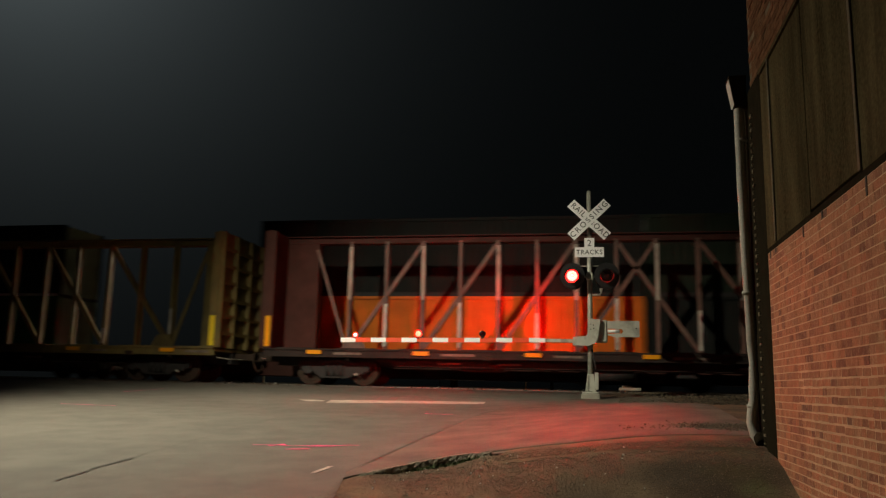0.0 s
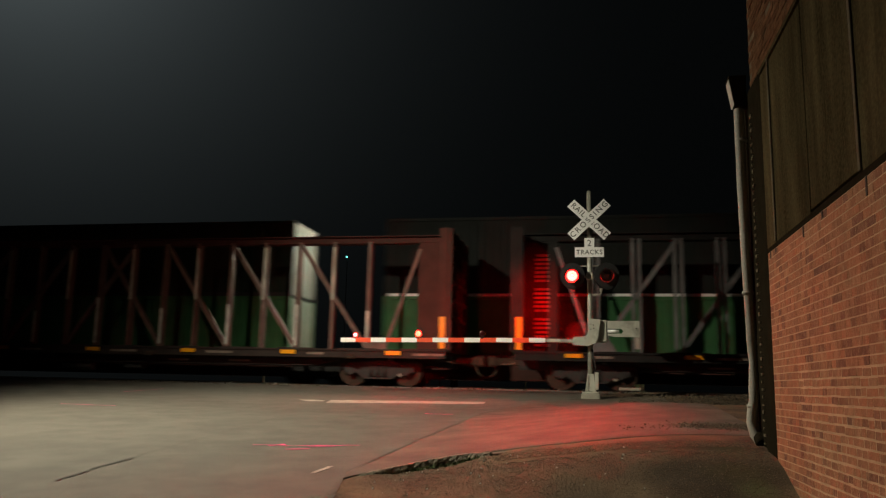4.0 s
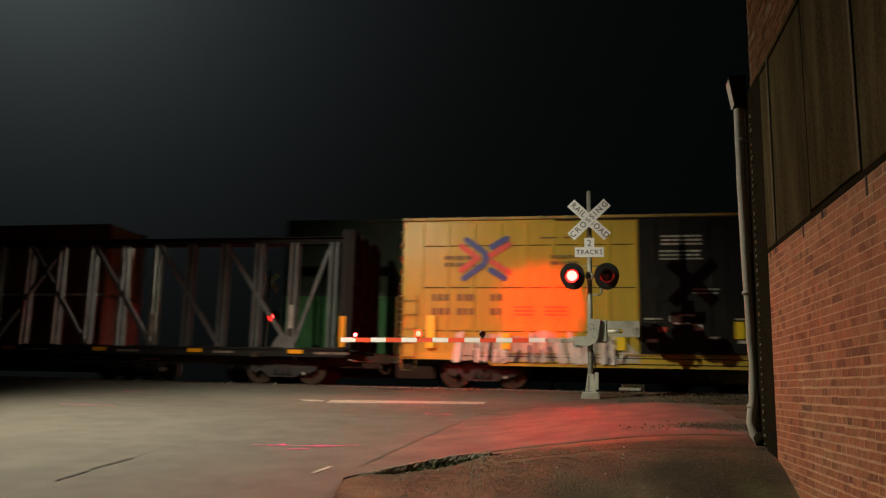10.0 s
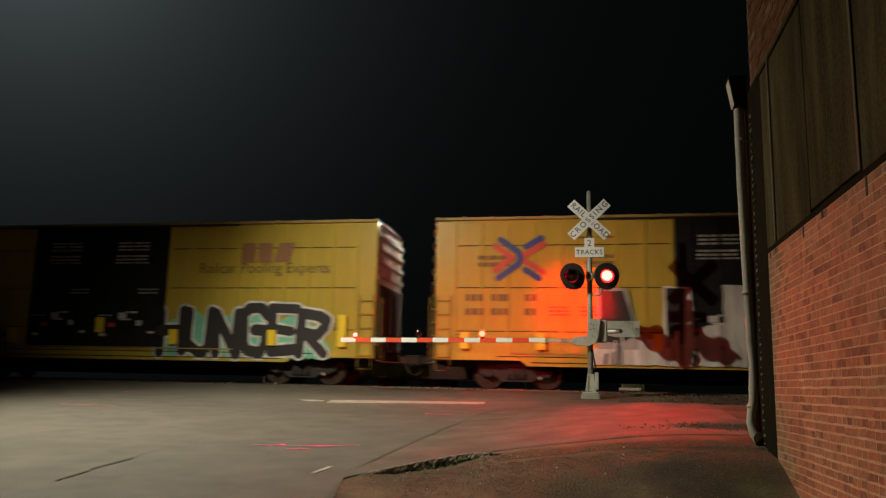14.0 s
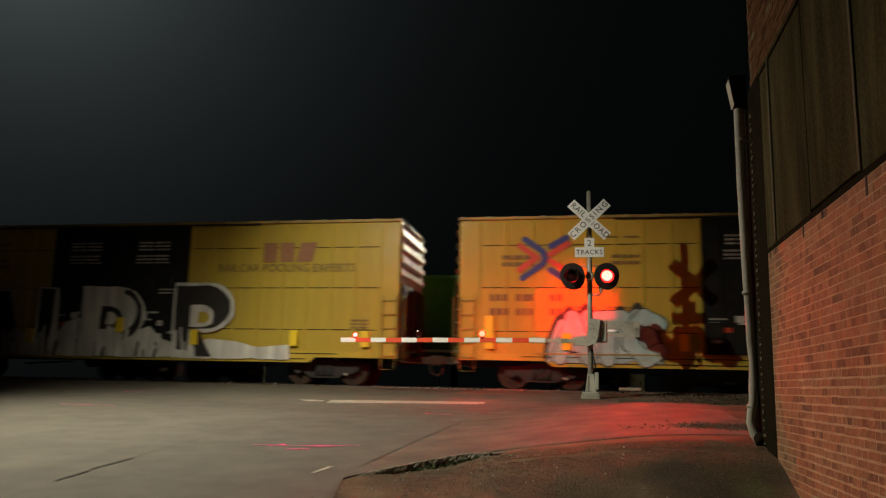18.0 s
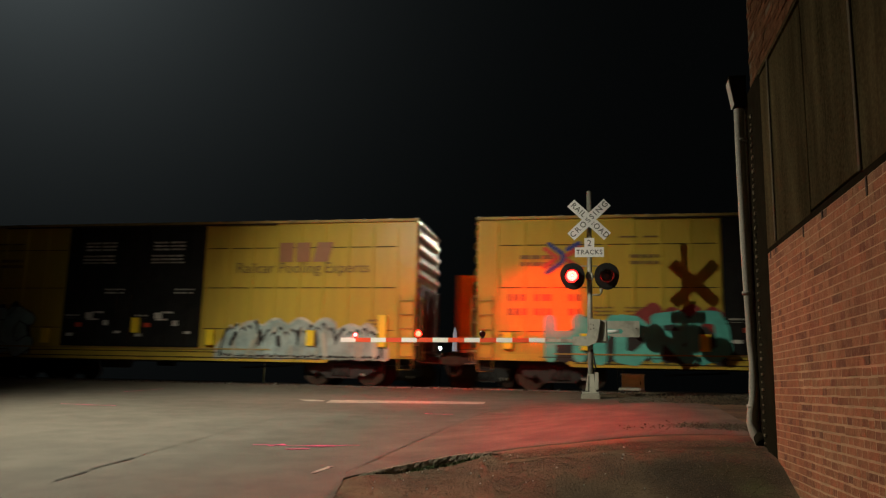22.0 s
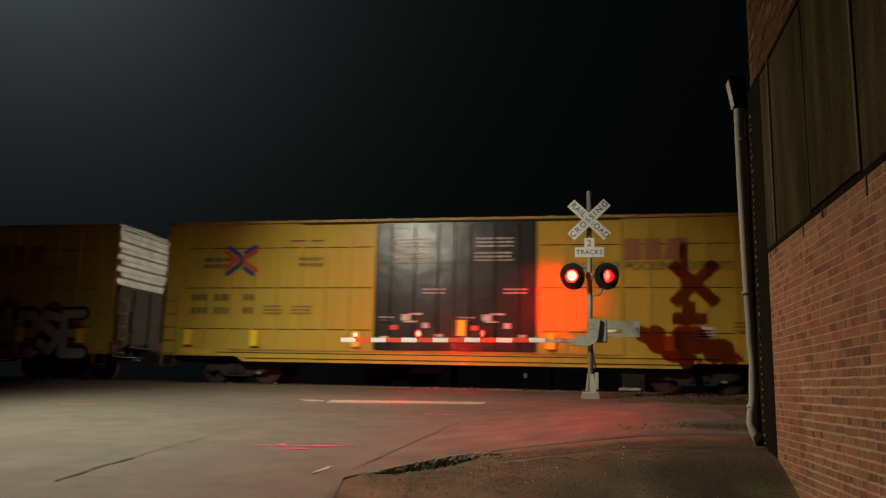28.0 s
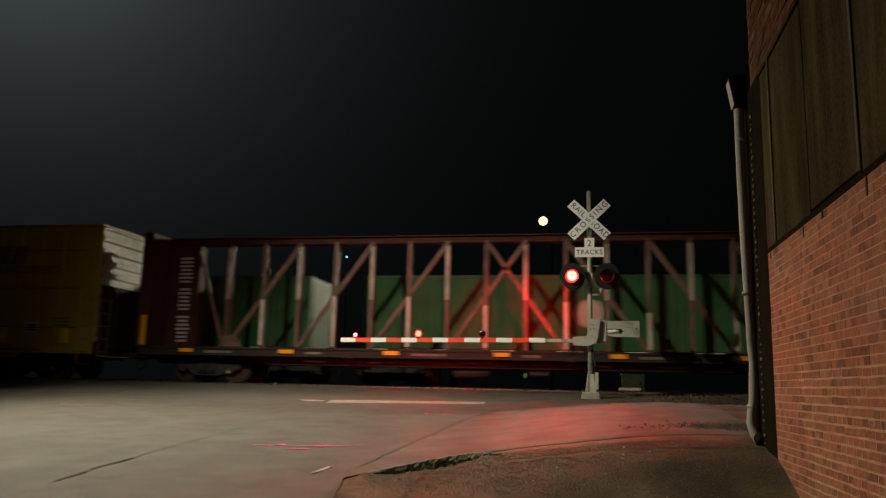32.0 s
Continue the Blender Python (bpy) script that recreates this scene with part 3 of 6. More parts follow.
stones("gravel", 42000, lambda r: (r.uniform(-2.05, 1.45), r.triangular(5.6, 8.15, 7.9)), 0.0055, 1, "fine brown gravel on the verge", "pebble")
stones("road_edge_grit", 1500, lambda r: (r.gauss(-2.12, 0.07), r.uniform(5.8, 7.3)), 0.005, 12, "fine grit along the road edge", "pebble")
stones("yard_gravel", 2600, lambda r: (r.uniform(0.5, 6.0), r.triangular(13.5, 21.5, 19.5)), 0.02, 14, "loose brown gravel strewn over the dirt by the apron")
stones("ballast", 7500, lambda r: (r.uniform(1.0, 14), r.triangular(20.6, 23.9, 23.4)), 0.032, 2, "grey crushed-stone track ballast")
stones("ballast_under_tracks", 5200, lambda r: (r.uniform(-26, 14), r.choice((r.uniform(23.9, 25.9), r.uniform(26, 31)))), 0.04, 4, "dark crushed-stone ballast between the rails")
stones("rubble", 1700, lambda r: (1.75 - abs(r.gauss(0, 0.45)), r.gauss(9.3, 0.16)), 0.013, 3, "small dark rubble on the apron edge")
stones("litter", 60, lambda r: (r.uniform(-2.0, 0.6), r.uniform(5.8, 7.9)), 0.013, 6, "small pale scraps of litter on gravel", "stencil")


def weeds():
    rnd = random.Random(5)
    bm = B()
    for _ in range(520):
        x = rnd.uniform(-1.75, -1.15) if rnd.random() < 0.94 else rnd.uniform(-2.0, -1.0)
        y = curb_front(x) - rnd.uniform(0.0, 0.16)
        z = verge_z(x, y)
        h, a = rnd.uniform(0.01, 0.035), rnd.random() * 6.3
        lean = Vector((math.cos(a), math.sin(a), 0)) * h * 0.7
        w = Vector((-math.sin(a), math.cos(a), 0)) * 0.005
        p = Vector((x, y, z))
        bm.faces.new([bm.verts.new(q) for q in (p - w, p + w, p + lean + w * 0.4 + Vector((0, 0, h)), p + lean - w * 0.4 + Vector((0, 0, h)))])
    me = bpy.data.meshes.new("weeds")
    bm.to_mesh(me)
    bm.free()
    me.materials.append(M["moss"])
    tagged(new("weeds", me), "low green weeds and moss along the curb", "weeds", "", "stuff")


weeds()

# tracks --------------------------------------------------------------------
NEAR, FAR = 24.9, 29.2


def track(y, label):
    t = thing("railway_track", (0, y, 0), label, "railway track", "tracks", "structure")
    prof = [(-0.07, -0.17), (0.07, -0.17), (0.07, -0.155), (0.01, -0.13), (0.01, -0.045), (0.036, -0.035), (0.036, -0.006), (0.026, 0), (-0.026, 0), (-0.036, -0.006), (-0.036, -0.035), (-0.01, -0.045), (-0.01, -0.13), (-0.07, -0.155)]
    for s in (-0.7525, 0.7525):
        bm = B()
        a = [bm.verts.new((-120, s + p, q)) for p, q in prof]
        b = [bm.verts.new((120, s + p, q)) for p, q in prof]
        for i in range(len(prof)):
            j = (i + 1) % len(prof)
            bm.faces.new((a[i], a[j], b[j], b[i]))
        part("rail", bm, "rail", t)


track(NEAR, "worn steel rails of the nearer track")
track(FAR, "worn steel rails of the farther track")


# brick building --------------------------------------------------------------
WALL_X, CORNER_Y = 1.5, 7.22


def building():
    wall = thing("wall_east", (0, 0, 0), "old red brick warehouse wall with boarded openings above", "wall", "", "structure")
    bm = box(B(), WALL_X - 0.0112, WALL_X + 0.4, -6, CORNER_Y - 0.004, -1.6, 1.25)
    part("mortar_core", bm, "mortar", wall, "sandy mortar joints")
    bm = box(B(), WALL_X - 0.008, WALL_X + 0.4, -6, CORNER_Y + 0.44, 2.945, 7.0)
    part("upper_core", bm, "mortar_dark", wall)
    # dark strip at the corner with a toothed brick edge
    part("corner_strip", box(B(), WALL_X - 0.013, WALL_X + 0.4, CORNER_Y, CORNER_Y + 0.93, -1.0, 2.94), "near_black", wall, "near-black strip at the corner")
    bm = B()
    rnd = random.Random(8)
    for i in range(48):
        z = -0.55 + i * 0.0677
        d = 0.012 if i % 2 else 0.0
        box(bm, WALL_X - 0.024, WALL_X - 0.01, CORNER_Y + 0.44 - 3 * d, CORNER_Y + 0.48, z + 0.012, z + rnd.uniform(0.025, 0.045))
    ob = part("corner_edge_bricks", bm, "mortar_dark", wall)
    tagged(ob, kind="stuff")
    # courses
    course, length = 0.0577, 0.196
    sizes = (length, length * 0.75, length / 2)
    bricks = [mesh_of("brick", box(B(), -0.012, 0.05, -w / 2 + 0.003, w / 2 - 0.003, -0.0246, 0.0246, 0.004), "brick") for w in sizes]
    rest = B()
    made = 0
    for i in range(39):
        z = -1.0 + course * (i + 0.5)
        chance = (0.05, 0.15, 0.8) if i % 6 == 3 else (0.22, 0.3, 0.48)
        y = CORNER_Y - 0.004
        while y > 3.2:
            k = rnd.choices((0, 1, 2), chance)[0]
            w = sizes[k]
            mid = y - w / 2
            y -= w
            out = -min(0.0022, abs(rnd.gauss(0, 0.0009)))
            if made < 300 and 4.3 < mid < 6.35 and -0.9 < z < 1.25:
                ob = part("brick", bricks[k], None, wall)
                ob.location = (WALL_X + out, mid + rnd.gauss(0, 0.001), z + rnd.gauss(0, 0.0018))
                ob.rotation_euler = (rnd.gauss(0, 0.01), 0, rnd.gauss(0, 0.003))
                made += 1
            else:
                h = w / 2 - 0.003
                box(rest, WALL_X - 0.012 + out, WALL_X + 0.05, mid - h, mid + h, z - 0.0246, z + 0.0246)
    upper = B()
    for i in range(26):
        z = 2.95 + course * (i + 0.5)
        y = CORNER_Y + 0.44 - length / 2 - (length / 2 if i % 2 else 0)
        while y > 4.6:
            out = rnd.gauss(0, 0.002)
            box(upper, WALL_X - 0.012 + out, WALL_X + 0.05, y - 0.0935, y + 0.0935, z - 0.0248, z + 0.0248)
            y -= length
    tagged(part("bricks_above", upper, "brick_dark", wall), kind="stuff")
    tagged(part("bricks_beyond", rest, "brick_rest", wall), kind="stuff")
    # dark ledge and boards
    bm = B()
    ys = np.linspace(CORNER_Y, -2, 40)
    for a, b in zip(ys, ys[1:]):
        k = 0.02 * noise.noise(Vector((a * 3, 0, 0)))
        box(bm, WALL_X - 0.01, WALL_X + 0.3, b, a, 1.235 + k, 1.30)
    part("ledge", bm, "near_black", wall, "dark decayed timber ledge")
    edges = (CORNER_Y + 0.05, 6.86, 5.78, 4.7, 3.5, 2.3, 1.0)
    for a, b in zip(edges, edges[1:]):
        bm = B()
        box(bm, WALL_X - 0.012, WALL_X + 0.02, b + 0.012, a - 0.012, 1.29 + rnd.uniform(0, 0.03), 2.91 - rnd.uniform(0, 0.03), 0.003)
        part("board", bm, "plywood", wall)
    for y in (6.86, 4.69, 2.3):
        part("batten", box(B(), WALL_X - 0.026, WALL_X - 0.013, y - 0.018, y + 0.022, 1.3, 2.9, 0.003), "batten", wall, "thin weathered timber batten")
    part("board_backing", box(B(), WALL_X + 0.025, WALL_X + 0.4, -6, CORNER_Y - 0.004, 1.3, 2.9), "near_black", wall)
    part("head_trim", box(B(), WALL_X - 0.02, WALL_X + 0.02, 1.0, CORNER_Y + 0.02, 2.905, 2.94), "plywood", wall)
    for y, d in ((7.1, 0.05), (6.9, 0.03), (6.0, 0.07), (5.5, 0.04), (4.62, 0.1), (4.2, 0.05)):
        part("tar_drip", box(B(), WALL_X - 0.018, WALL_X - 0.0125, y - 0.012, y + 0.012, 1.24 - d, 1.25), "crack", wall)


building()


def downspout():
    t = thing("downspout", (0, 0, 0), "battered grey metal downspout with a conductor head", "downspout")
    x, y = 1.419, 7.9
    pts, rad = [], []
    for z, dx, dy, r in ((2.82, 0.0, 0, 0.047), (2.09, 0.0, 0, 0.047), (1.29, 0.013, 0, 0.048), (0.81, 0.021, 0, 0.045), (0.66, 0.027, 0, 0.048), (0.54, 0.032, 0.02, 0.05), (0.42, 0.036, 0.02, 0.045), (0.32, 0.038, 0.02, 0.043), (0.2, 0.037, 0.01, 0.047), (0.1, 0.033, 0, 0.05),
                         (-0.025, 0.022, -0.01, 0.047), (-0.12, 0.01, 0, 0.052), (-0.22, 0.0, 0, 0.05), (-0.33, 0.022, -0.02, 0.054), (-0.39, 0.054, -0.05, 0.052)):
        pts.append((x + dx, y + dy, z))
        rad.append(r)
    bm = tube(B(), pts, rad, 14, caps=False)
    for v in bm.verts:      # knocks and flattened places
        k = 0.006 * noise.noise(v.co * 9) if v.co.z < 1.3 else 0.002 * noise.noise(v.co * 6)
        v.co.x, v.co.y = v.co.x + k, v.co.y + k
    part("pipe", bm, "pipe", t)
    part("elbow", tube(B(), [(x + 0.043, y - 0.03, -0.34), (x + 0.06, y - 0.08, -0.39), (x + 0.065, y - 0.13, -0.415)], [0.054, 0.056, 0.058], 14), "near_black", t, "dark crumpled outlet")
    for z in (2.48, 0.97, -0.09):
        part("strap", tube(B(), [(x + 0.011, y, z), (x + 0.011, y, z + 0.032)], [0.053, 0.053], 14), "pipe", t)
        part("strap_arm", box(B(), x + 0.05, WALL_X - 0.0135, y - 0.012, y + 0.012, z, z + 0.032), "pipe", t)
    bm = B()
    lo = [(x - 0.05, y - 0.065), (x + 0.064, y - 0.065), (x + 0.064, y + 0.065), (x - 0.049, y + 0.065)]
    hi = [(x - 0.092, y - 0.086), (x + 0.066, y - 0.086), (x + 0.066, y + 0.108), (x - 0.092, y + 0.108)]
    a = [bm.verts.new((*p, 2.833)) for p in lo]
    b = [bm.verts.new((*p, 3.12)) for p in hi]
    for i in range(4):
        bm.faces.new((a[i], a[(i + 1) % 4], b[(i + 1) % 4], b[i]))
    bm.faces.new(a[::-1])
    bm.faces.new(b)
    # front and rim coloured near-black as unlit; a pale plate makes the lit side
    part("conductor_head", bm, "near_black", t)
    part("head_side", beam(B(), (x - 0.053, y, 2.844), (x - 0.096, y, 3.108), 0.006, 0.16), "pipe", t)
    part("rim", box(B(), x - 0.097, x + 0.067, y - 0.092, y + 0.113, 3.12, 3.142, 0.004), "near_black", t)


downspout()

# crossing signal ---------------------------------------------------------------
FLASH, FIRST = 1.2248, 0.41   # seconds for a full cycle; first change from the left to the right lamp
FLIPPERS = []                 # lamp inserts, and whether they are lit in the first half of the cycle


def insert(parent, at, radius, facing, lit_first, lit="lens_lit", name="lens"):
    """A lamp insert that turns its lit face forward and back: a shallow drum, lit on one side."""
    bm = B()
    deep = lit == "lens_lit"      # a narrow beam from a lamp at the bottom of a short tube
    rim = [(radius * 0.47, -0.009), (radius * 0.84, -0.006), (radius * 0.955, -0.004), (radius * 0.96, -0.025), (radius, -0.025), (radius, 0.008)]
    lathe(bm, ([(0.016, 0.118), (0.026, 0.1181), (0.026, -0.0092)] + rim + [(0.05, 0.016), (0.05, 0.125), (0.02, 0.1255)]) if deep else ([(radius * 0.28, -0.0092)] + rim + [(radius * 0.6, 0.016)]), 28)
    if deep:                      # the beam spreads sideways more than up and down
        for v in bm.verts:
            if math.hypot(v.co.x, v.co.z) < 0.0265:
                v.co.z *= 0.8
    me = mesh_of(name, bm, "lens_dark")
    me.materials.append(M[lit])
    me.materials.append(M["lens_core" if deep else lit])
    me.materials.append(M["lens_centre"])
    me.materials.append(M["lens_tube"])
    for p in me.polygons:
        flat = (p.center.x ** 2 + p.center.z ** 2) ** 0.5
        if abs(p.normal.y) > 0.5 and -0.02 < p.center.y < -0.003 and flat < radius * 0.94:
            if deep:
                p.material_index = 3 if flat < radius * 0.75 else 1
            else:
                p.material_index = 2 if flat < radius * 0.49 else (0 if lit == "rear_lit" else 1)
        if deep and flat < 0.027 and 0 < p.center.y < 0.12:
            p.material_index = 2 if flat < 0.005 else 4
    ob = part(name, me, None, parent, "red glass lens that lights in turn")
    ob.location = at
    FLIPPERS.append((ob, at, 0.0 if facing < 0 else 180.0, lit_first))
    return ob


def head(parent, x, z, facing, lit_first, lit=""):
    """One flashing light: dark round plate, drum, hood and lens. facing -1 looks to the road."""
    y = facing * 0.26
    plate = part("background_plate", tube(B(), [(x, y, z), (x, y + facing * 0.012, z)], [0.305, 0.305], 28), "housing", parent, "round black backing plate")
    bm = B()
    tube(bm, [(x, y - facing * 0.22, z), (x, y + facing * 0.002, z)], [0.13, 0.18], 18)
    part("drum", bm, "housing", plate)
    # open cup round the insert
    bm = B()
    seg, depth_ = 24, 0.3 if facing < 0 else 0.36
    inner = 0.155 if facing < 0 else 0.1
    for r0, r1, ya, yb in ((0.165, 0.165, 0.012, depth_), (0.165, inner, depth_, depth_), (inner, 0.155, depth_, 0.05), (0.155, 0.155, 0.05, 0.013)):
        a = [bm.verts.new((x + r0 * math.cos(2 * math.pi * k / seg), y + facing * ya, z + r0 * math.sin(2 * math.pi * k / seg))) for k in range(seg)]
        b = [bm.verts.new((x + r1 * math.cos(2 * math.pi * k / seg), y + facing * yb, z + r1 * math.sin(2 * math.pi * k / seg))) for k in range(seg)]
        for k in range(seg):
            bm.faces.new((a[k], a[(k + 1) % seg], b[(k + 1) % seg], b[k]))
    part("bezel", bm, "housing", plate)
    bm = B()
    n_ = 18
    rows_ = []
    for depth, r in ((0.012, 0.178), (0.36, 0.19)):
        rows_.append([(bm.verts.new((x + r * math.cos(a), y + facing * (depth if math.sin(a) > 0 or depth < 0.1 else depth * 0.6), z + r * math.sin(a))), bm.verts.new((x + (r - 0.006) * math.cos(a), y + facing * (depth if math.sin(a) > 0 or depth < 0.1 else depth * 0.6), z + (r - 0.006) * math.sin(a)))) for a in [math.radians(-25 + 230 * k / n_) for k in range(n_ + 1)]])
    for k in range(n_):
        for s in (0, 1):
            bm.faces.new((rows_[0][k][s], rows_[0][k + 1][s], rows_[1][k + 1][s], rows_[1][k][s]))
        bm.faces.new((rows_[1][k][0], rows_[1][k + 1][0], rows_[1][k + 1][1], rows_[1][k][1]))
    part("hood", bm, "housing", plate)
    insert(plate, (x, y + facing * (0.15 if facing < 0 and not lit else 0.032), z), 0.148, facing, lit_first, lit or ("lens_lit" if facing < 0 else "rear_lit"))
    # both lamps are turned along the skewed road, and a little down
    c = Vector((x, y, z))
    turn = Matrix.Rotation(radians((-2 if x < 0 else 1) if facing < 0 else (17 if x < 0 else 15)), 4, "Z") @ Matrix.Rotation(radians(13.5 if facing < 0 else -6), 4, "X")
    plate.matrix_basis = Matrix.Translation(c) @ turn @ Matrix.Translation(-c)


def crossbuck(parent, z, y, size, text, flip=1):
    """Two crossed blades; text as (falling blade, rising blade)."""
    L, W_ = size, size * 0.2
    for sign, words, dy in ((-1, text[0], 0.0), (1, text[1], -0.014 * flip)):
        a = radians(44) * sign
        c, s = math.cos(a), math.sin(a)
        bm = B()
        slab(bm, [(u * c - v * s, z + u * s + v * c) for u, v in ((-L / 2, -W_ / 2), (L / 2, -W_ / 2), (L / 2, W_ / 2), (-L / 2, W_ / 2))], y + dy, y + dy + 0.004)
        blade = part("blade", bm, "sign", parent, "white reflective crossbuck blade")
        for word, along in words:
            ob = part("lettering", lettering(word, W_ * 0.78, "ink", spread=1.42 if len(word) > 4 else 1.15), None, blade, "black lettering")
            ob.matrix_basis = Matrix.Translation((along * L * c * flip, y + dy - 0.004 * flip, z + along * L * s)) @ (Matrix.Rotation(-a, 4, "Y") if flip > 0 else Matrix.Rotation(-a, 4, "Y") @ Matrix.Rotation(math.pi, 4, "Z")) @ Matrix.Rotation(math.pi / 2, 4, "X")


def crossing_signal():
    t = thing("crossing_signal", (-0.13, 20.0, -0.18), "silver crossing signal mast with crossbuck and red flashing lights", "crossing signal")
    up = 0.18
    part("foundation", box(B(), -0.23, 0.23, -0.23, 0.23, -0.4, 0.12, 0.02), "concrete", t, "pale concrete foundation")
    part("base_plate", box(B(), -0.2, 0.2, -0.2, 0.2, 0.12, 0.17, 0.01), "silver", t)
    bm = B()
    for sx in (-1, 1):
        for sy in (-1, 1):
            slab(bm, [(sx * 0.13, 0.17), (sx * 0.06, 0.17), (sx * 0.05, 0.58), (sx * 0.075, 0.58)], sy * 0.1 - 0.012, sy * 0.1 + 0.012)
    box(bm, -0.08, 0.08, -0.08, 0.08, 0.17, 0.6, 0.012)
    part("junction_base", bm, "silver", t, "tapered cast silver mast base")
    part("meter_box", box(B(), 0.1, 0.2, -0.14, 0.06, 0.22, 0.64, 0.012), "silver", t)
    for sx in (-1, 1):
        for sy in (-1, 1):
            part("bolt", tube(B(), [(sx * 0.165, sy * 0.165, 0.17), (sx * 0.165, sy * 0.165, 0.23)], [0.02, 0.02], 6), "steel", t)
    part("mast", tube(B(), [(0, 0, 0.5), (0, 0, 2.5), (0, 0, 4.0), (0, 0, 5.18)], [0.064, 0.064, 0.062, 0.06], 16), "silver", t)
    part("mast_cap", tube(B(), [(0, 0, 5.18), (0, 0, 5.21), (0, 0, 5.23)], [0.066, 0.06, 0.03], 16), "silver", t)
    crossbuck(t, 4.25 + up, -0.24, 1.255, ([("RAIL", -0.29), ("ROAD", 0.275)], [("CROSSING", 0.0)]))
    for z in (4.15, 4.35):
        part("clamp", box(B(), -0.04, 0.04, -0.235, 0.075, z + up - 0.02, z + up + 0.02, 0.005), "silver", t)
    zs = 3.46 + up
    plate = part("track_count_sign", slab(B(), [(-0.36, zs - 0.14), (0.36, zs - 0.14), (0.36, zs + 0.11), (0.125, zs + 0.11), (0.125, zs + 0.35), (-0.125, zs + 0.35), (-0.125, zs + 0.11), (-0.36, zs + 0.11)], -0.1, -0.096), "sign", t, "white sign plate with a track count")
    for word, size, dz in (("2", 0.22, 0.21), ("TRACKS", 0.165, -0.02)):
        ob = part("lettering", lettering(word, size, "ink", spread=1.1), None, plate, "dark lettering")
        ob.matrix_basis = pose(0, -0.104, zs + dz, 90)
    part("sign_bracket", box(B(), -0.03, 0.03, -0.095, -0.06, zs - 0.1, zs + 0.3), "silver", t)
    zl = 2.84 + up
    arm = part("light_crossarm", tube(B(), [(-0.42, 0, zl), (0.42, 0, zl)], [0.03, 0.03], 10), "silver", t)
    part("crossarm_clamp", box(B(), -0.09, 0.09, -0.09, 0.09, zl - 0.09, zl + 0.09, 0.02), "silver", t)
    for x, first in ((-0.42, True), (0.42, False)):
        for facing in (-1, 1):
            head(t, x, zl, facing, first)
    part("light_bracket", tube(B(), [(-0.36, 0.02, zl + 0.27), (0.36, 0.02, zl + 0.27)], [0.014, 0.014], 8), "silver", t)
    part("elbow", tube(B(), [(0.06, 0, zl - 0.46), (0.25, 0, zl - 0.46), (0.28, 0, zl - 0.42), (0.28, 0, zl - 0.3)], [0.026, 0.026, 0.028, 0.045], 10), "silver", t)
    part("conduit", tube(B(), [(0.05, -0.04, 0.62), (0.13, -0.03, 0.75), (0.09, -0.05, 0.95), (0.04, -0.06, 1.2)], [0.022] * 4, 8), "steel", t, "dark flexible conduit")
    # gate machine
    zg_ = 1.22 + up
    bm = B()
    slab(bm, [(-0.42, zg_ - 0.11), (-0.05, zg_ - 0.13), (0.14, zg_ - 0.05), (0.2, zg_ + 0.12), (0.25, zg_ + 0.52), (-0.03, zg_ + 0.54), (-0.03, zg_ + 0.28), (-0.09, zg_ + 0.11), (-0.42, zg_ + 0.09)], -0.3, -0.16)
    part("gate_arm_bracket", bm, "silver", t, "curved silver gate arm casting")
    part("gate_machine", box(B(), 0.1, 0.42, -0.15, 0.26, zg_ - 0.02, zg_ + 0.52, 0.03), "silver", t, "silver gate drive housing")
    bm = slab(B(), [(0.42, zg_ + 0.14), (0.6, zg_ + 0.1), (1.18, zg_ + 0.1), (1.18, zg_ + 0.49), (0.42, zg_ + 0.49), (0.42, zg_ + 0.3), (0.75, zg_ + 0.3), (0.8, zg_ + 0.24), (0.75, zg_ + 0.18), (0.42, zg_ + 0.18)], -0.26, -0.2)
    part("counterweight_arm", bm, "silver", t, "flat silver counterweight plate")
    part("counterweight_rod", tube(B(), [(0.42, -0.23, zg_ + 0.24), (0.7, -0.23, zg_ + 0.24)], [0.04, 0.04], 10), "stripe_white", t)
    for x, z in ((0.02, 0.4), (0.08, 0.38), (0.02, 0.28), (0.09, 0.3), (1.1, 0.3)):
        part("bolt", tube(B(), [(x, -0.32, zg_ + z), (x, -0.29, zg_ + z)], [0.015, 0.015], 6), "steel", t)
    part("shoe", box(B(), -0.72, -0.4, -0.26, -0.2, zg_ - 0.05, zg_ + 0.04, 0.008), "silver", t)
    return t


crossing_signal()


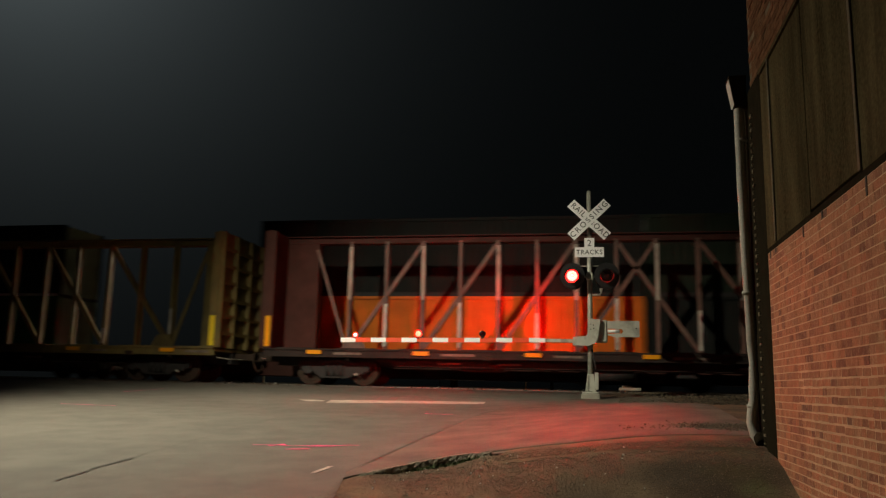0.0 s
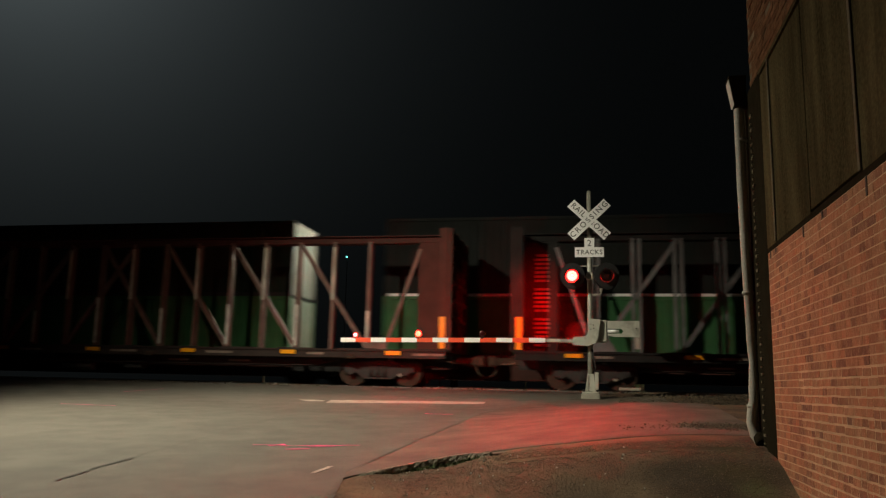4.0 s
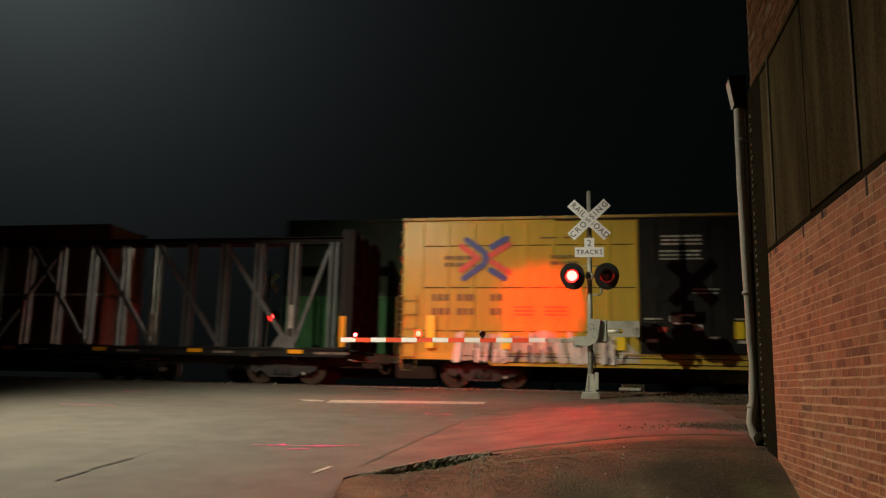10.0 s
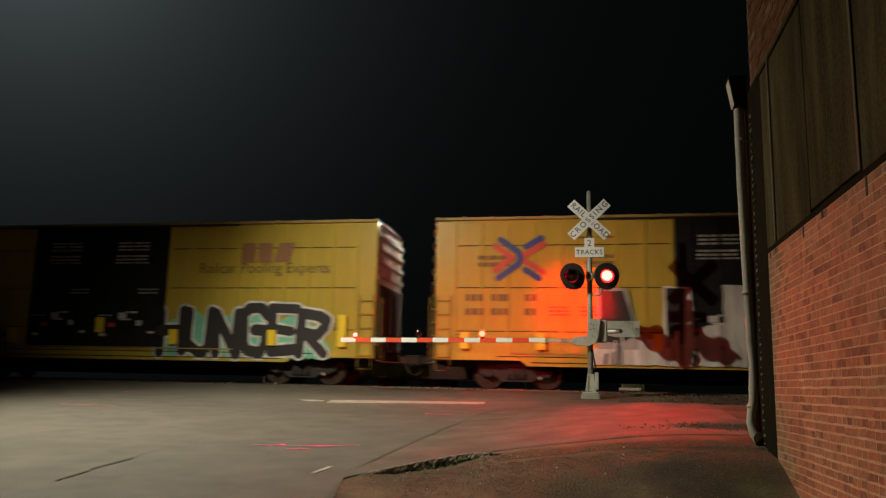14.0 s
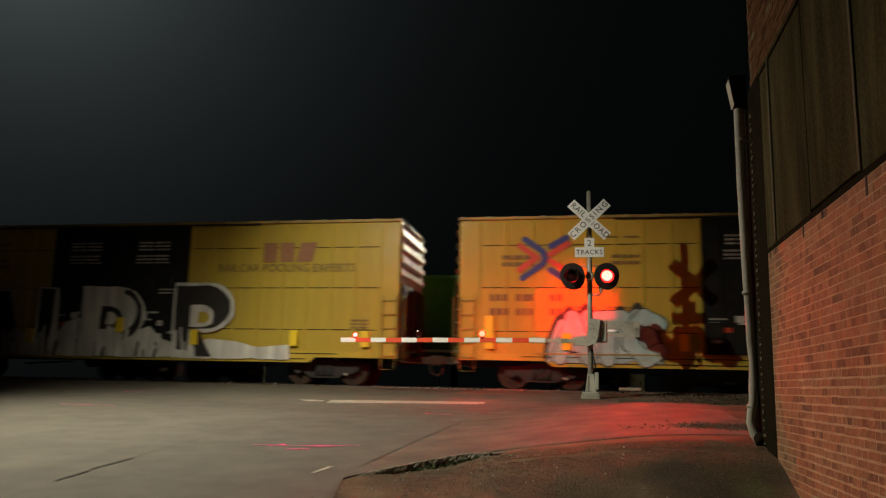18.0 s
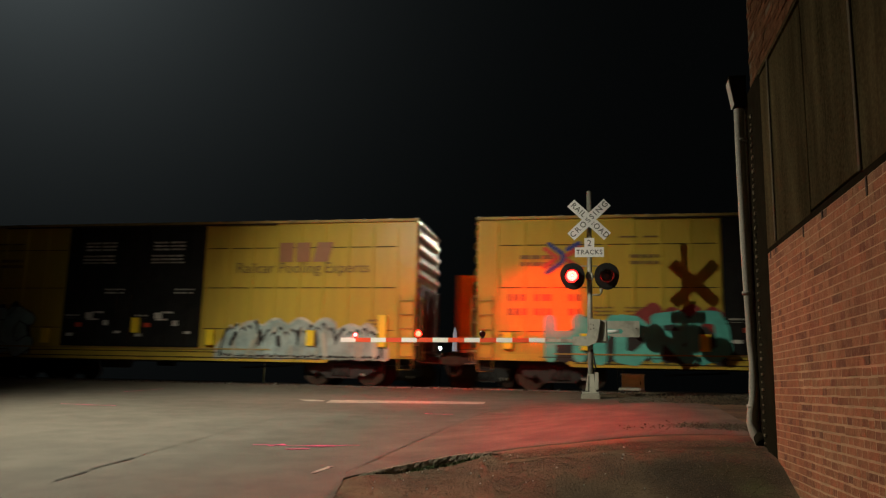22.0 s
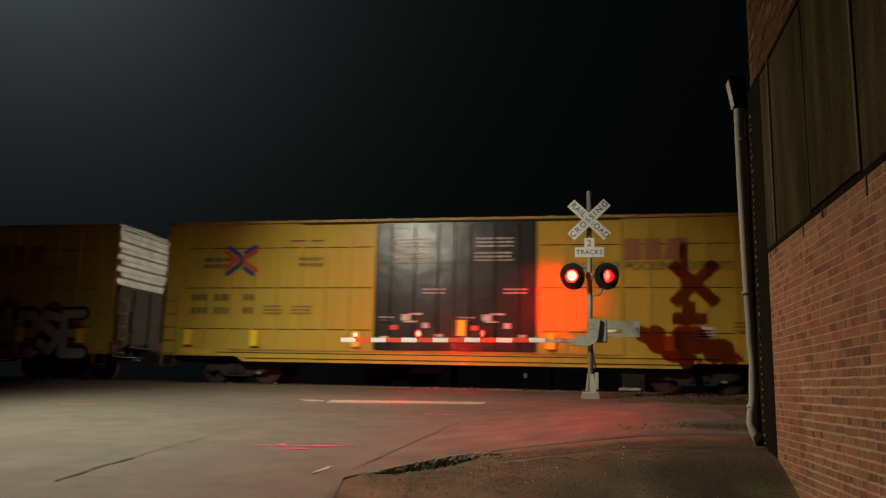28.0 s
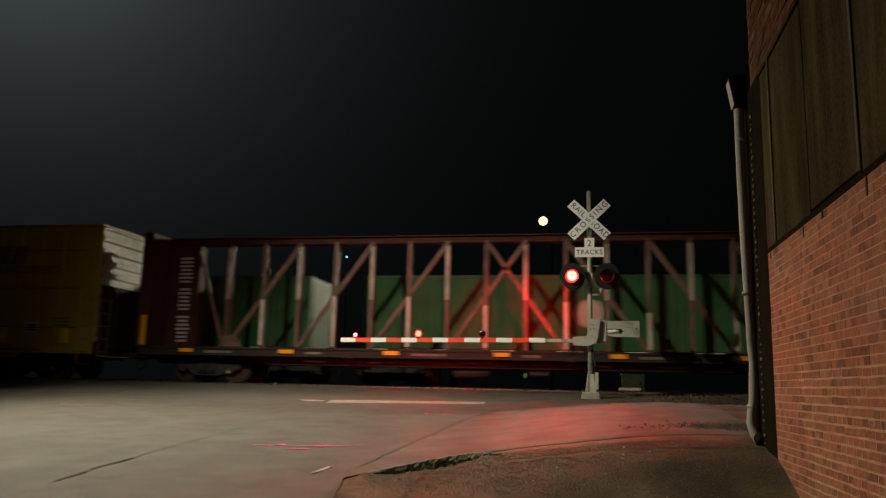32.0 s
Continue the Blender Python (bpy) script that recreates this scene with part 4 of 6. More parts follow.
def crossing_gate():
    t = thing("crossing_gate", (-0.13, 19.76, 1.22), "lowered red and white striped crossing gate arm with red lamps", "crossing gate")
    x = -1.09
    part("arm_root", box(B(), x, -0.7, -0.02, 0.02, -0.045, 0.04, 0.006), "silver", t)
    width = 0.4062
    meshes = {c: mesh_of("stripe", box(B(), -width, 0, -0.02, 0.02, -0.058, 0.058, 0.006), c) for c in ("stripe_red", "stripe_white")}
    for i in range(13):
        ob = part("stripe", meshes["stripe_white" if i % 2 == 0 else "stripe_red"], None, t)
        ob.location = (x - i * width, 0, -0.004 * i)
    tip = x - 13 * width
    for px, first in ((-5.98, None), (-4.3, True), (-2.66, False)):
        z = 0.06 - 0.004 * (x - px) / width
        body = part("marker_lamp", tube(B(), [(px, 0, z - 0.02), (px, 0, z + 0.03)], [0.03, 0.04], 12), "housing", t, "small red gate arm lamp")
        if first is None:
            bm = B()
            bmesh.ops.create_uvsphere(bm, u_segments=14, v_segments=8, radius=0.05)
            ob = part("lens", bm, "tip_lit", body, "steady red tip lamp")
            ob.location = (px, -0.005, z + 0.075)
        else:
            for side in (-1, 1):
                insert(body, (px, side * 0.03, z + 0.1), 0.078, side, first, "small_lit", "marker_lens")
            part("lens_holder", tube(B(), [(px, -0.008, z + 0.1), (px, 0.008, z + 0.1)], [0.075, 0.075], 14), "lamp_red", body)


crossing_gate()


def far_signal():
    """The mast across the tracks, seen between the cars."""
    t = thing("crossing_signal", (-15.6, 36.0, -0.1), "crossing signal mast beyond the tracks with red flashing lights", "crossing signal")
    part("foundation", box(B(), -0.25, 0.25, -0.25, 0.25, -0.3, 0.1, 0.02), "concrete", t)
    part("mast", tube(B(), [(0, 0, 0.1), (0, 0, 5.6)], [0.064, 0.06], 14), "silver", t)
    crossbuck(t, 4.95, 0.08, 1.22, ([("RAIL", -0.29), ("ROAD", 0.275)], [("CROSSING", 0.0)]))
    part("light_crossarm", tube(B(), [(-0.42, 0, 3.25), (0.42, 0, 3.25)], [0.03, 0.03], 10), "silver", t)
    for x, first in ((-0.42, False), (0.42, True)):
        head(t, x, 3.25, -1, first, "far_lit")


far_signal()


def far_lights():
    t = thing("street_lamp", (-2.95, 46.0, 0), "tall street lamp with a bright warm light beyond the tracks", "street lamp")
    part("pole", tube(B(), [(0.3, 3.5, -0.5), (0.3, 3.5, 9.5), (0.2, 3.2, 10.0), (0, 0.2, 9.9)], [0.11, 0.07, 0.06, 0.05], 10), "pole_dark", t)
    head_ = part("lamp_head", box(B(), -0.2, 0.2, -0.5, 0.25, 9.84, 9.92, 0.03), "housing", t)
    bm = B()
    bmesh.ops.create_uvsphere(bm, u_segments=16, v_segments=10, radius=0.27)
    ob = part("bulb", bm, "lamp_lit", head_, "glowing lamp globe")
    ob.location = (0, -0.36, 9.72)
    s = thing("railway_signal", (1.2, 60.0, 0), "railway signal showing two green lights", "railway signal")
    part("ladder_mast", beam(beam(B(), (0.75, 0, -0.3), (0.75, 0, 5.0), 0.1, 0.1), (0.35, 0, -0.3), (0.35, 0, 5.0), 0.06, 0.06), "steel", s)
    for i in range(12):
        part("rung", box(B(), 0.35, 0.75, -0.02, 0.02, 0.3 + i * 0.38, 0.33 + i * 0.38), "steel", s)
    for x, z, r in ((0.69, 4.07, 0.24), (0.5, 3.1, 0.17)):
        hd = part("signal_head", tube(B(), [(x, 0.1, z), (x, -0.15, z)], [0.3, 0.3], 16), "housing", s)
        part("green_aspect", tube(B(), [(x, -0.16, z), (x, -0.19, z)], [r, r * 0.9], 16), "green_lit", hd, "green light")


far_lights()


def near_street_lamp():
    """The lamp that lights the road, beside the camera and out of its view."""
    t = thing("street_lamp", (-11.4, 9.0, -0.75), "grey street lamp with a long arm over the road", "street lamp")
    part("pole", tube(B(), [(0, 0, -0.2), (0, 0, 7.6), (0.3, 0.05, 8.35), (1.2, 0.25, 8.55), (2.5, 0.43, 8.6)], [0.12, 0.08, 0.06, 0.05, 0.04], 12), "silver", t)
    part("lamp_head", box(B(), 2.45, 3.2, 0.3, 0.66, 8.52, 8.66, 0.04), "silver", t)
    # unseen plate added beside the lamp to keep its light off the left
    c, along = Vector((2.9, 0.5)) - Vector((0.971, 0.238)) * 0.11, Vector((-0.238, 0.971))
    bm = B()
    a, b = [[bm.verts.new((*(c + along * s - Vector((0.971, 0.238)) * d), z)) for s, z in ((-0.5, 7.87), (0.5, 7.87), (0.5, 8.53), (-0.5, 8.53))] for d in (0.0, 0.008)]
    for i in range(4):
        bm.faces.new((a[i], a[(i + 1) % 4], b[(i + 1) % 4], b[i]))
    bm.faces.new(a)
    bm.faces.new(b[::-1])
    part("glare_shield", bm, "housing", t, "black plate added to cut the lamp's light on one side")


near_street_lamp()


def far_glints():
    """Small lights far behind the crossing."""
    for name, at, r, m, label, cat in (("work_light", (-13.69, 70, 3.37), 0.16, "work_lamp", "small bright white light far beyond the tracks", "light"),
                                       ("indicator_light", (-29.3, 90, 15.1), 0.1, "cyan_lamp", "tiny cyan light far off in the dark", "light")):
        bm = B()
        bmesh.ops.create_uvsphere(bm, u_segments=12, v_segments=8, radius=r)
        t = thing(name, at, label, cat)
        part("lamp_globe", bm, m, t)
        part("pole", tube(B(), [(0, 0.2, -at[2] - 0.2), (0, 0.2, 0.1)], [0.05, 0.04], 8), "steel", t)
        part("bracket", box(B(), -0.03, 0.03, 0.05, 0.25, -0.03, 0.03), "steel", t)
    t = thing("floodlit_marker", (-15.9, 90, 0), "small white pointed tower far away, glowing in place of floodlight", "tower")
    # the light on the tower is put in as a weak glow of its own
    part("shaft", tube(B(), [(0, 0, 4.0), (0, 0, 5.2), (0, 0, 6.1)], [0.3, 0.26, 0.22], 10), "tower_glow", t)
    part("tower_base", tube(B(), [(0, 0, -0.3), (0, 0, 4.0)], [0.45, 0.42], 10), "steel", t)
    part("point", tube(B(), [(0, 0, 6.1), (0, 0, 6.8)], [0.22, 0.03], 10), "tower_glow", t)
    t = thing("trackside_plank", (0.95, 23.5, 0), "pale timber plank lying beside the rail", "plank")
    part("plank", box(B(), -0.31, 0.31, -0.04, 0.04, 0.04, 0.12, 0.008), "worn_white", t)
    for x in (-0.2, 0.2):
        part("bearer", box(B(), x - 0.05, x + 0.05, -0.05, 0.05, -0.06, 0.04), "tie", t)
    t = thing("signal_cabinet", (1.41, 31.9, -0.03), "low silver trackside junction cabinet beyond the rails", "cabinet")
    part("body", box(B(), -0.42, 0.42, -0.25, 0.25, 0.06, 0.66, 0.02), "silver", t)
    part("lid", box(B(), -0.46, 0.46, -0.29, 0.29, 0.66, 0.71, 0.015), "silver", t)
    part("plinth", box(B(), -0.45, 0.45, -0.28, 0.28, -0.2, 0.06, 0.01), "concrete", t)
    part("door_handle", box(B(), 0.25, 0.29, -0.275, -0.25, 0.3, 0.42, 0.005), "steel", t)
    t = thing("switch_stand", (-2.85, 33.0, -0.03), "short dark switch stand with a round white target", "switch stand")
    part("post", tube(B(), [(0, 0, -0.1), (0, 0, 0.5)], [0.03, 0.03], 8), "steel", t)
    part("target", tube(B(), [(0, -0.03, 0.58), (0, -0.015, 0.58)], [0.1, 0.1], 16), "sign", t, "round white target disc")
    part("base", box(B(), -0.2, 0.2, -0.12, 0.12, -0.1, 0.05, 0.02), "rust", t)
    for x, y, s_ in ((-1.1, 23.6, 0.028), (-2.85, 23.7, 0.028), (-9.9, 23.7, 0.035), (-11.4, 23.7, 0.035), (-4.7, 23.7, 0.03)):
        t = thing("scrap", (x, y, 0.0), "small pale scrap beside the rail", "scrap", "scraps by the rail")
        part("sheet", beam(B(), (-s_ * 1.6, 0, -0.03), (s_ * 1.6, 0.03, s_), s_ * 0.8, 0.04), "worn_white", t)


far_glints()


# rolling stock -------------------------------------------------------------------


def wheelset_mesh():
    bm = B()
    for s in (-1, 1):
        y = s * 0.75
        tube(bm, [(0, y - 0.07 * s, 0), (0, y - 0.07 * s + 0.02 * s, 0), (0, y + 0.06 * s, 0)], [0.485, 0.46, 0.452], 28)
        tube(bm, [(0, y + 0.061 * s, 0), (0, y + 0.064 * s, 0)], [0.36, 0.35], 20)
        tube(bm, [(0, y + 0.06 * s, 0), (0, y + 0.2 * s, 0)], [0.1, 0.09], 12)
        for k in range(3):
            a = 2.1 * k
            tube(bm, [(0.2 * math.cos(a), y + 0.06 * s, 0.2 * math.sin(a)), (0.2 * math.cos(a), y + 0.075 * s, 0.2 * math.sin(a))], [0.03, 0.03], 8)
    tube(bm, [(0, -0.8, 0), (0, 0.8, 0)], [0.085, 0.085], 10)
    return mesh_of("wheelset", bm, "rust")


SHARED = {"wheelset": wheelset_mesh()}


def side_frame_mesh():
    bm = B()
    slab(bm, [(-1.1, 0.42), (-1.1, 0.6), (-0.65, 0.66), (-0.35, 0.8), (0.35, 0.8), (0.65, 0.66), (1.1, 0.6), (1.1, 0.42), (0.72, 0.42), (0.45, 0.22), (-0.45, 0.22), (-0.72, 0.42)], -0.07, 0.07)
    box(bm, -0.32, 0.32, -0.1, 0.1, 0.28, 0.68, 0.02)
    for x in (-0.2, 0, 0.2):
        tube(bm, [(x, -0.11, 0.3), (x, -0.11, 0.62)], [0.055, 0.055], 10)
    for x in (-0.865, 0.865):
        tube(bm, [(x, -0.13, 0.457), (x, 0.06, 0.457)], [0.12, 0.12], 12)
    return mesh_of("side_frame", bm, "steel")


def brake_beam_mesh():
    return mesh_of("brake_lever", beam(B(), (0.35, -1.05, 0.82), (0.72, -1.05, 0.3), 0.08, 0.03), "worn_post")


SHARED["side_frame"], SHARED["brake_lever"] = side_frame_mesh(), brake_beam_mesh()
SHARED["bolster"] = mesh_of("bolster", box(B(), -0.2, 0.2, -1.1, 1.1, 0.5, 0.72, 0.03), "steel")


def trucks(car, centres):
    for x in centres:
        tr = part("truck", SHARED["bolster"], None, car, "dark four-wheel truck")
        tr.location.x = x
        for s in (-1, 1):
            ob = part("side_frame", SHARED["side_frame"], None, tr)
            ob.matrix_basis = pose(0, s * 1.0, 0, 0, 0, 0 if s < 0 else 180)
        part("brake_lever", SHARED["brake_lever"], None, tr)
        for w in (-0.865, 0.865):
            ob = part("wheelset", SHARED["wheelset"], None, tr)
            ob.matrix_basis = pose(w, 0, 0.457)


def coupler_mesh():
    bm = B()
    box(bm, -0.75, 0, -0.1, 0.1, 0.72, 0.95, 0.02)
    box(bm, -0.98, -0.7, -0.16, 0.16, 0.68, 1.0, 0.05)
    tube(bm, [(-0.7, 0.12, 0.7), (-0.8, 0.2, 0.45), (-0.95, 0.15, 0.36)], [0.03] * 3, 8)
    return mesh_of("coupler", bm, "rust")


SHARED["coupler"] = coupler_mesh()


def couplers(car, half):
    for s in (-1, 1):
        ob = part("coupler", SHARED["coupler"], None, car, "rusty knuckle coupler with air hose")
        ob.matrix_basis = pose(s * half, 0, 0, 0, 0, 0 if s < 0 else 180)
    for s in (-1, 1):
        part("uncoupling_rod", tube(B(), [(s * (half + 0.06), -1.4, 0.78), (s * (half + 0.1), -0.9, 0.75), (s * (half + 0.5), -0.3, 0.75)], [0.018] * 3, 6), "worn_post", car)


def plate(car, name, x0, x1, z0, z1, material, label="", proud=0.004, face=-1.59, thick=0.003):
    return part(name, box(B(), x0, x1, face - proud - thick, face - proud, z0, z1), material, car, label)


def text_rows(car, name, x0, x1, z_top, rows_, height, gap, material, seed, face, char=0.11):
    """Unreadable lettering as bars: a part for each row, of blocks too small to tell apart."""
    rnd = random.Random(seed)
    for r in range(rows_):
        bm = B()
        z = z_top - r * (height + gap)
        x = x0
        while x < x1 - char * 0.5:
            w = char * rnd.choice((0.7, 0.9, 1.0, 2.0))
            box(bm, x, min(x + w, x1), face - 0.007, face - 0.004, z - height, z)
            x += w + char * 0.35
        tagged(part(name, bm, material, car), kind="stuff")


FACE = -1.59
HALF = 9.5


def boxcar_base():
    car = thing("boxcar", (0, NEAR, 0), "tall yellow steel boxcar with black sliding doors", "boxcar", "boxcars of the train")
    body = part("body", box(B(), -HALF, HALF, FACE + 0.06, -FACE, 0.98, 5.05), "yellow", car)
    # side sill with a deeper middle
    bm = slab(B(), [(-HALF, 0.83), (-6.9, 0.83), (-6.7, 0.67), (6.7, 0.67), (6.9, 0.83), (HALF, 0.83), (HALF, 1.02), (-HALF, 1.02)], FACE - 0.01, FACE + 0.05)
    part("side_sill", bm, "yellow", car)
    part("sill_flange", box(B(), -6.6, 6.6, FACE - 0.03, FACE - 0.012, 0.76, 0.79), "seam", car)
    part("sill_flange", box(B(), -7.6, 7.6, FACE - 0.03, FACE - 0.012, 0.93, 0.955), "seam", car)
    part("sill_backing", box(B(), -HALF + 0.05, HALF - 0.05, FACE + 0.02, -FACE - 0.02, 0.9, 0.985), "steel", car)
    # side panels between posts
    rows_z = (1.0, 1.68, 2.98, 4.26, 5.0)
    posts = {-1: np.linspace(-HALF + 0.62, -2.52, 9), 1: np.linspace(2.52, HALF - 0.62, 9)}
    wide = posts[1][1] - posts[1][0]
    panel = [mesh_of("side_panel", box(B(), 0.02, wide - 0.02, FACE + 0.03, FACE + 0.065, a + 0.01, b - 0.01, 0.008), "yellow") for a, b in zip(rows_z, rows_z[1:])]
    endp = mesh_of("end_panel", box(B(), 0.006, 0.6, FACE + 0.012, FACE + 0.065, 1.0, 5.0, 0.006), "yellow")
    post = mesh_of("side_post", box(B(), -0.04, 0.04, FACE - 0.006, FACE + 0.06, 1.0, 5.0, 0.012), "yellow")
    dark = mesh_of("panel_seam", box(B(), 0.06, wide - 0.06, FACE + 0.02, FACE + 0.032, -0.011, 0.011), "seam")
    for s in (-1, 1):
        for i, x in enumerate(posts[s]):
            ob = part("side_post", post, None, body)
            ob.location.x = x
            if i < 8:
                for me in panel:
                    ob = part("side_panel", me, None, body)
                    ob.location.x = x
                for z in rows_z[1:4]:
                    ob = part("panel_seam", dark, None, body)
                    ob.location = (x, 0, z)
        ob = part("end_panel", endp, None, body)
        ob.location.x = -HALF if s < 0 else HALF - 0.61
    # roof
    bm = B()
    slab(bm, [(-HALF - 0.02, 5.05), (HALF + 0.02, 5.05), (HALF + 0.02, 5.13), (-HALF - 0.02, 5.13)], FACE - 0.04, FACE + 0.06)
    part("roof_edge", bm, "yellow_dim", car, "grimy yellow roof edge rail")
    bm = B()
    v = [[bm.verts.new((x, y, z)) for y, z in ((FACE, 5.12), (0, 5.19), (-FACE, 5.12))] for x in np.linspace(-HALF, HALF, 24)]
    for a, b in zip(v, v[1:]):
        for i in range(2):
            bm.faces.new((a[i], a[i + 1], b[i + 1], b[i]))
    roof = part("roof", bm, "roof", car, "ribbed galvanised roof")
    rib = mesh_of("roof_rib", slab(B(), [(-0.05, 5.1), (0.05, 5.1), (0.035, 5.16), (-0.035, 5.16)], FACE + 0.02, -FACE - 0.02), "roof")
    for x in np.linspace(-HALF + 0.06, HALF - 0.06, 24):
        ob = part("roof_rib", rib, None, roof)
        ob.location.x = x
    # ends with deep horizontal corrugations
    for s in (-1, 1):
        bm = B()
        prof = []
        for i in range(10):
            z = 1.2 + i * 0.4
            prof += [(0.0, z), (0.0, z + 0.14), (0.09, z + 0.19), (0.09, z + 0.33), (0.0, z + 0.38)]
        prof = [p for p in prof if p[1] < 5.05]
        a = [bm.verts.new((s * (HALF + 0.004 + d), FACE + 0.06, z)) for d, z in prof]
        b = [bm.verts.new((s * (HALF + 0.004 + d), -FACE - 0.06, z)) for d, z in prof]
        for i in range(len(prof) - 1):
            bm.faces.new((a[i], a[i + 1], b[i + 1], b[i]))
        part("corrugated_end", bm, "end_steel", car, "pale end wall with deep horizontal corrugations")
        # the end is pale where lit; this darker sheet colours in the shade below
        part("end_lower_sheet", box(B(), s * (HALF + 0.1) - 0.012, s * (HALF + 0.1) + 0.012, FACE + 0.06, -FACE - 0.06, 1.2, 3.1), "rust", car, "brown sheet standing for shade on the lower end")
        # ladders
        for side, name in (("y", "end_ladder"), ("x", "side_ladder")):
            bm = B()
            for i in range(5):
                z = 0.9 + i * 0.42
                if side == "y":
                    tube(bm, [(s * (HALF + 0.16), FACE + 0.08, z), (s * (HALF + 0.16), FACE + 0.55, z)], [0.014] * 2, 6)
                else:
                    tube(bm, [(s * (HALF - 0.06), FACE - 0.07, z), (s * (HALF - 0.5), FACE - 0.07, z)], [0.014] * 2, 6)
            if side == "y":
                for y in (FACE + 0.08, FACE + 0.55):
                    tube(bm, [(s * (HALF + 0.16), y, 0.8), (s * (HALF + 0.16), y, 2.7)], [0.016] * 2, 6)
            else:
                for x in (HALF - 0.06, HALF - 0.5):
                    tube(bm, [(s * x, FACE - 0.07, 0.55), (s * x, FACE - 0.07, 2.75)], [0.016] * 2, 6)
            part(name, bm, "yellow_dim", car)
        part("end_platform", box(B(), s * HALF if s > 0 else -HALF - 0.35, HALF + 0.35 if s > 0 else -HALF, -0.9, 0.9, 1.05, 1.09), "rust", car)
        part("brake_gear", box(B(), s * (HALF + 0.12) - 0.06, s * (HALF + 0.12) + 0.06, -0.7, -0.3, 1.6, 2.3, 0.03), "rust", car)
        bm = B()
        for y in (-0.5, 0.5):
            box(bm, s * (HALF + 0.1) - 0.05, s * (HALF + 0.1) + 0.05, y - 0.1, y + 0.1, 0.85, 3.0)
        part("end_post", bm, "rust", car)
        part("end_sill", box(B(), s * (HALF - 0.01) - 0.02, s * (HALF - 0.01) + 0.05, FACE + 0.02, -FACE - 0.02, 0.82, 1.22), "rust", car)
        part("sill_step", tube(B(), [(s * (HALF - 0.08), FACE - 0.02, 0.85), (s * (HALF - 0.08), FACE - 0.02, 0.5), (s * (HALF - 0.5), FACE - 0.02, 0.5), (s * (HALF - 0.5), FACE - 0.02, 0.85)], [0.016] * 4, 6), "yellow_dim", car)
    # doors
    for s in (-1, 1):
        x0, x1 = (-2.46, -0.01) if s < 0 else (0.01, 2.46)
        door = part("door", box(B(), x0, x1, FACE - 0.03, FACE + 0.02, 1.08, 5.0, 0.01), "black_door", car, "black plug door")
        bm = B()
        for z in (1.95, 2.6, 3.75, 4.85):
            box(bm, x0 + 0.06, x1 - 0.06, FACE - 0.055, FACE - 0.03, z - 0.03, z + 0.03)
        part("door_stiffener", bm, "black_door", door)
        for k in (0.2, 0.5, 0.8):
            x = x0 + (x1 - x0) * k
            part("lock_rod", tube(B(), [(x, FACE - 0.06, 1.12), (x, FACE - 0.06, 4.95)], [0.02, 0.02], 8), "black_door", door)
        part("door_handle", box(B(), (x0 + x1) / 2 - 0.3, (x0 + x1) / 2 + 0.1, FACE - 0.085, FACE - 0.06, 1.92, 1.97), "stencil", door)
        text_rows(door, "stencil", x0 + 0.65, x0 + 1.75, 4.5, 3, 0.06, 0.055, "door_stencil", 3, FACE - 0.032, 0.14)
        text_rows(door, "stencil", x0 + 0.6, x0 + 1.8, 4.06, 3, 0.06, 0.055, "door_stencil", 4, FACE - 0.032, 0.14)
        text_rows(door, "stencil", x0 + 1.5, x1 - 0.2, 2.95, 2, 0.05, 0.06, "door_stencil", 7, FACE - 0.032, 0.12)
        text_rows(door, "stencil", x0 + 0.15, x0 + 0.6, 2.1, 2, 0.05, 0.06, "door_stencil", 8, FACE - 0.032, 0.12)
        for dx, dz, w, h, m in ((0.85, 1.95, 0.28, 0.22, "stencil"), (0.5, 1.7, 0.24, 0.14, "logo_red"), (1.5, 1.75, 0.2, 0.2, "stencil"), (0.2, 1.4, 0.3, 0.1, "stencil"), (1.1, 2.15, 0.4, 0.06, "stencil"), (1.9, 1.5, 0.25, 0.08, "stencil")):
            part("placard", box(B(), x0 + dx, x0 + dx + w, FACE - 0.036, FACE - 0.033, dz, dz + h), m, door)
    part("door_track", box(B(), -7.2, 4.9, FACE - 0.06, FACE - 0.02, 1.02, 1.06), "yellow_dim", car)
    part("door_track", box(B(), -4.9, 4.9, FACE - 0.06, FACE - 0.02, 5.0, 5.05), "seam", car)
    # reflectors
    for x, z in ((-6.3, 1.15), (-3.0, 1.16), (0.25, 1.52), (2.88, 1.16), (6.22, 1.17)):
        part("reflector", box(B(), x - 0.13, x + 0.13, FACE - 0.132, FACE - 0.03, z, z + 0.48), "reflector", car, "yellow reflective strip")
    # brake gear below the floor
    part("centre_sill", box(B(), -HALF, HALF, -0.25, 0.25, 0.66, 0.98), "steel", car)
    bm = B()
    tube(bm, [(-1.5, -0.6, 0.62), (-0.5, -0.6, 0.62)], [0.2, 0.2], 12)
    box(bm, 0.6, 1.1, -0.8, -0.4, 0.5, 0.85, 0.03)
    for x in (-4, 3.5):
        beam(bm, (x, -0.5, 0.5), (x + 1.8, -0.5, 0.6), 0.06, 0.04)
    tagged(part("brake_rigging", bm, "steel", car), kind="stuff")
    trucks(car, (-7.05, 7.05))
    couplers(car, HALF)
    # lettering and emblems
    text_rows(car, "stencil", -8.2, -7.2, 3.95, 2, 0.12, 0.09, "dark_stencil", 11, FACE, 0.14)
    text_rows(car, "stencil", -5.0, -4.2, 3.95, 2, 0.1, 0.09, "dark_stencil", 12, FACE, 0.14)
    text_rows(car, "stencil", -5.3, -4.2, 4.5, 1, 0.05, 0.09, "dark_stencil", 13, FACE, 0.5)
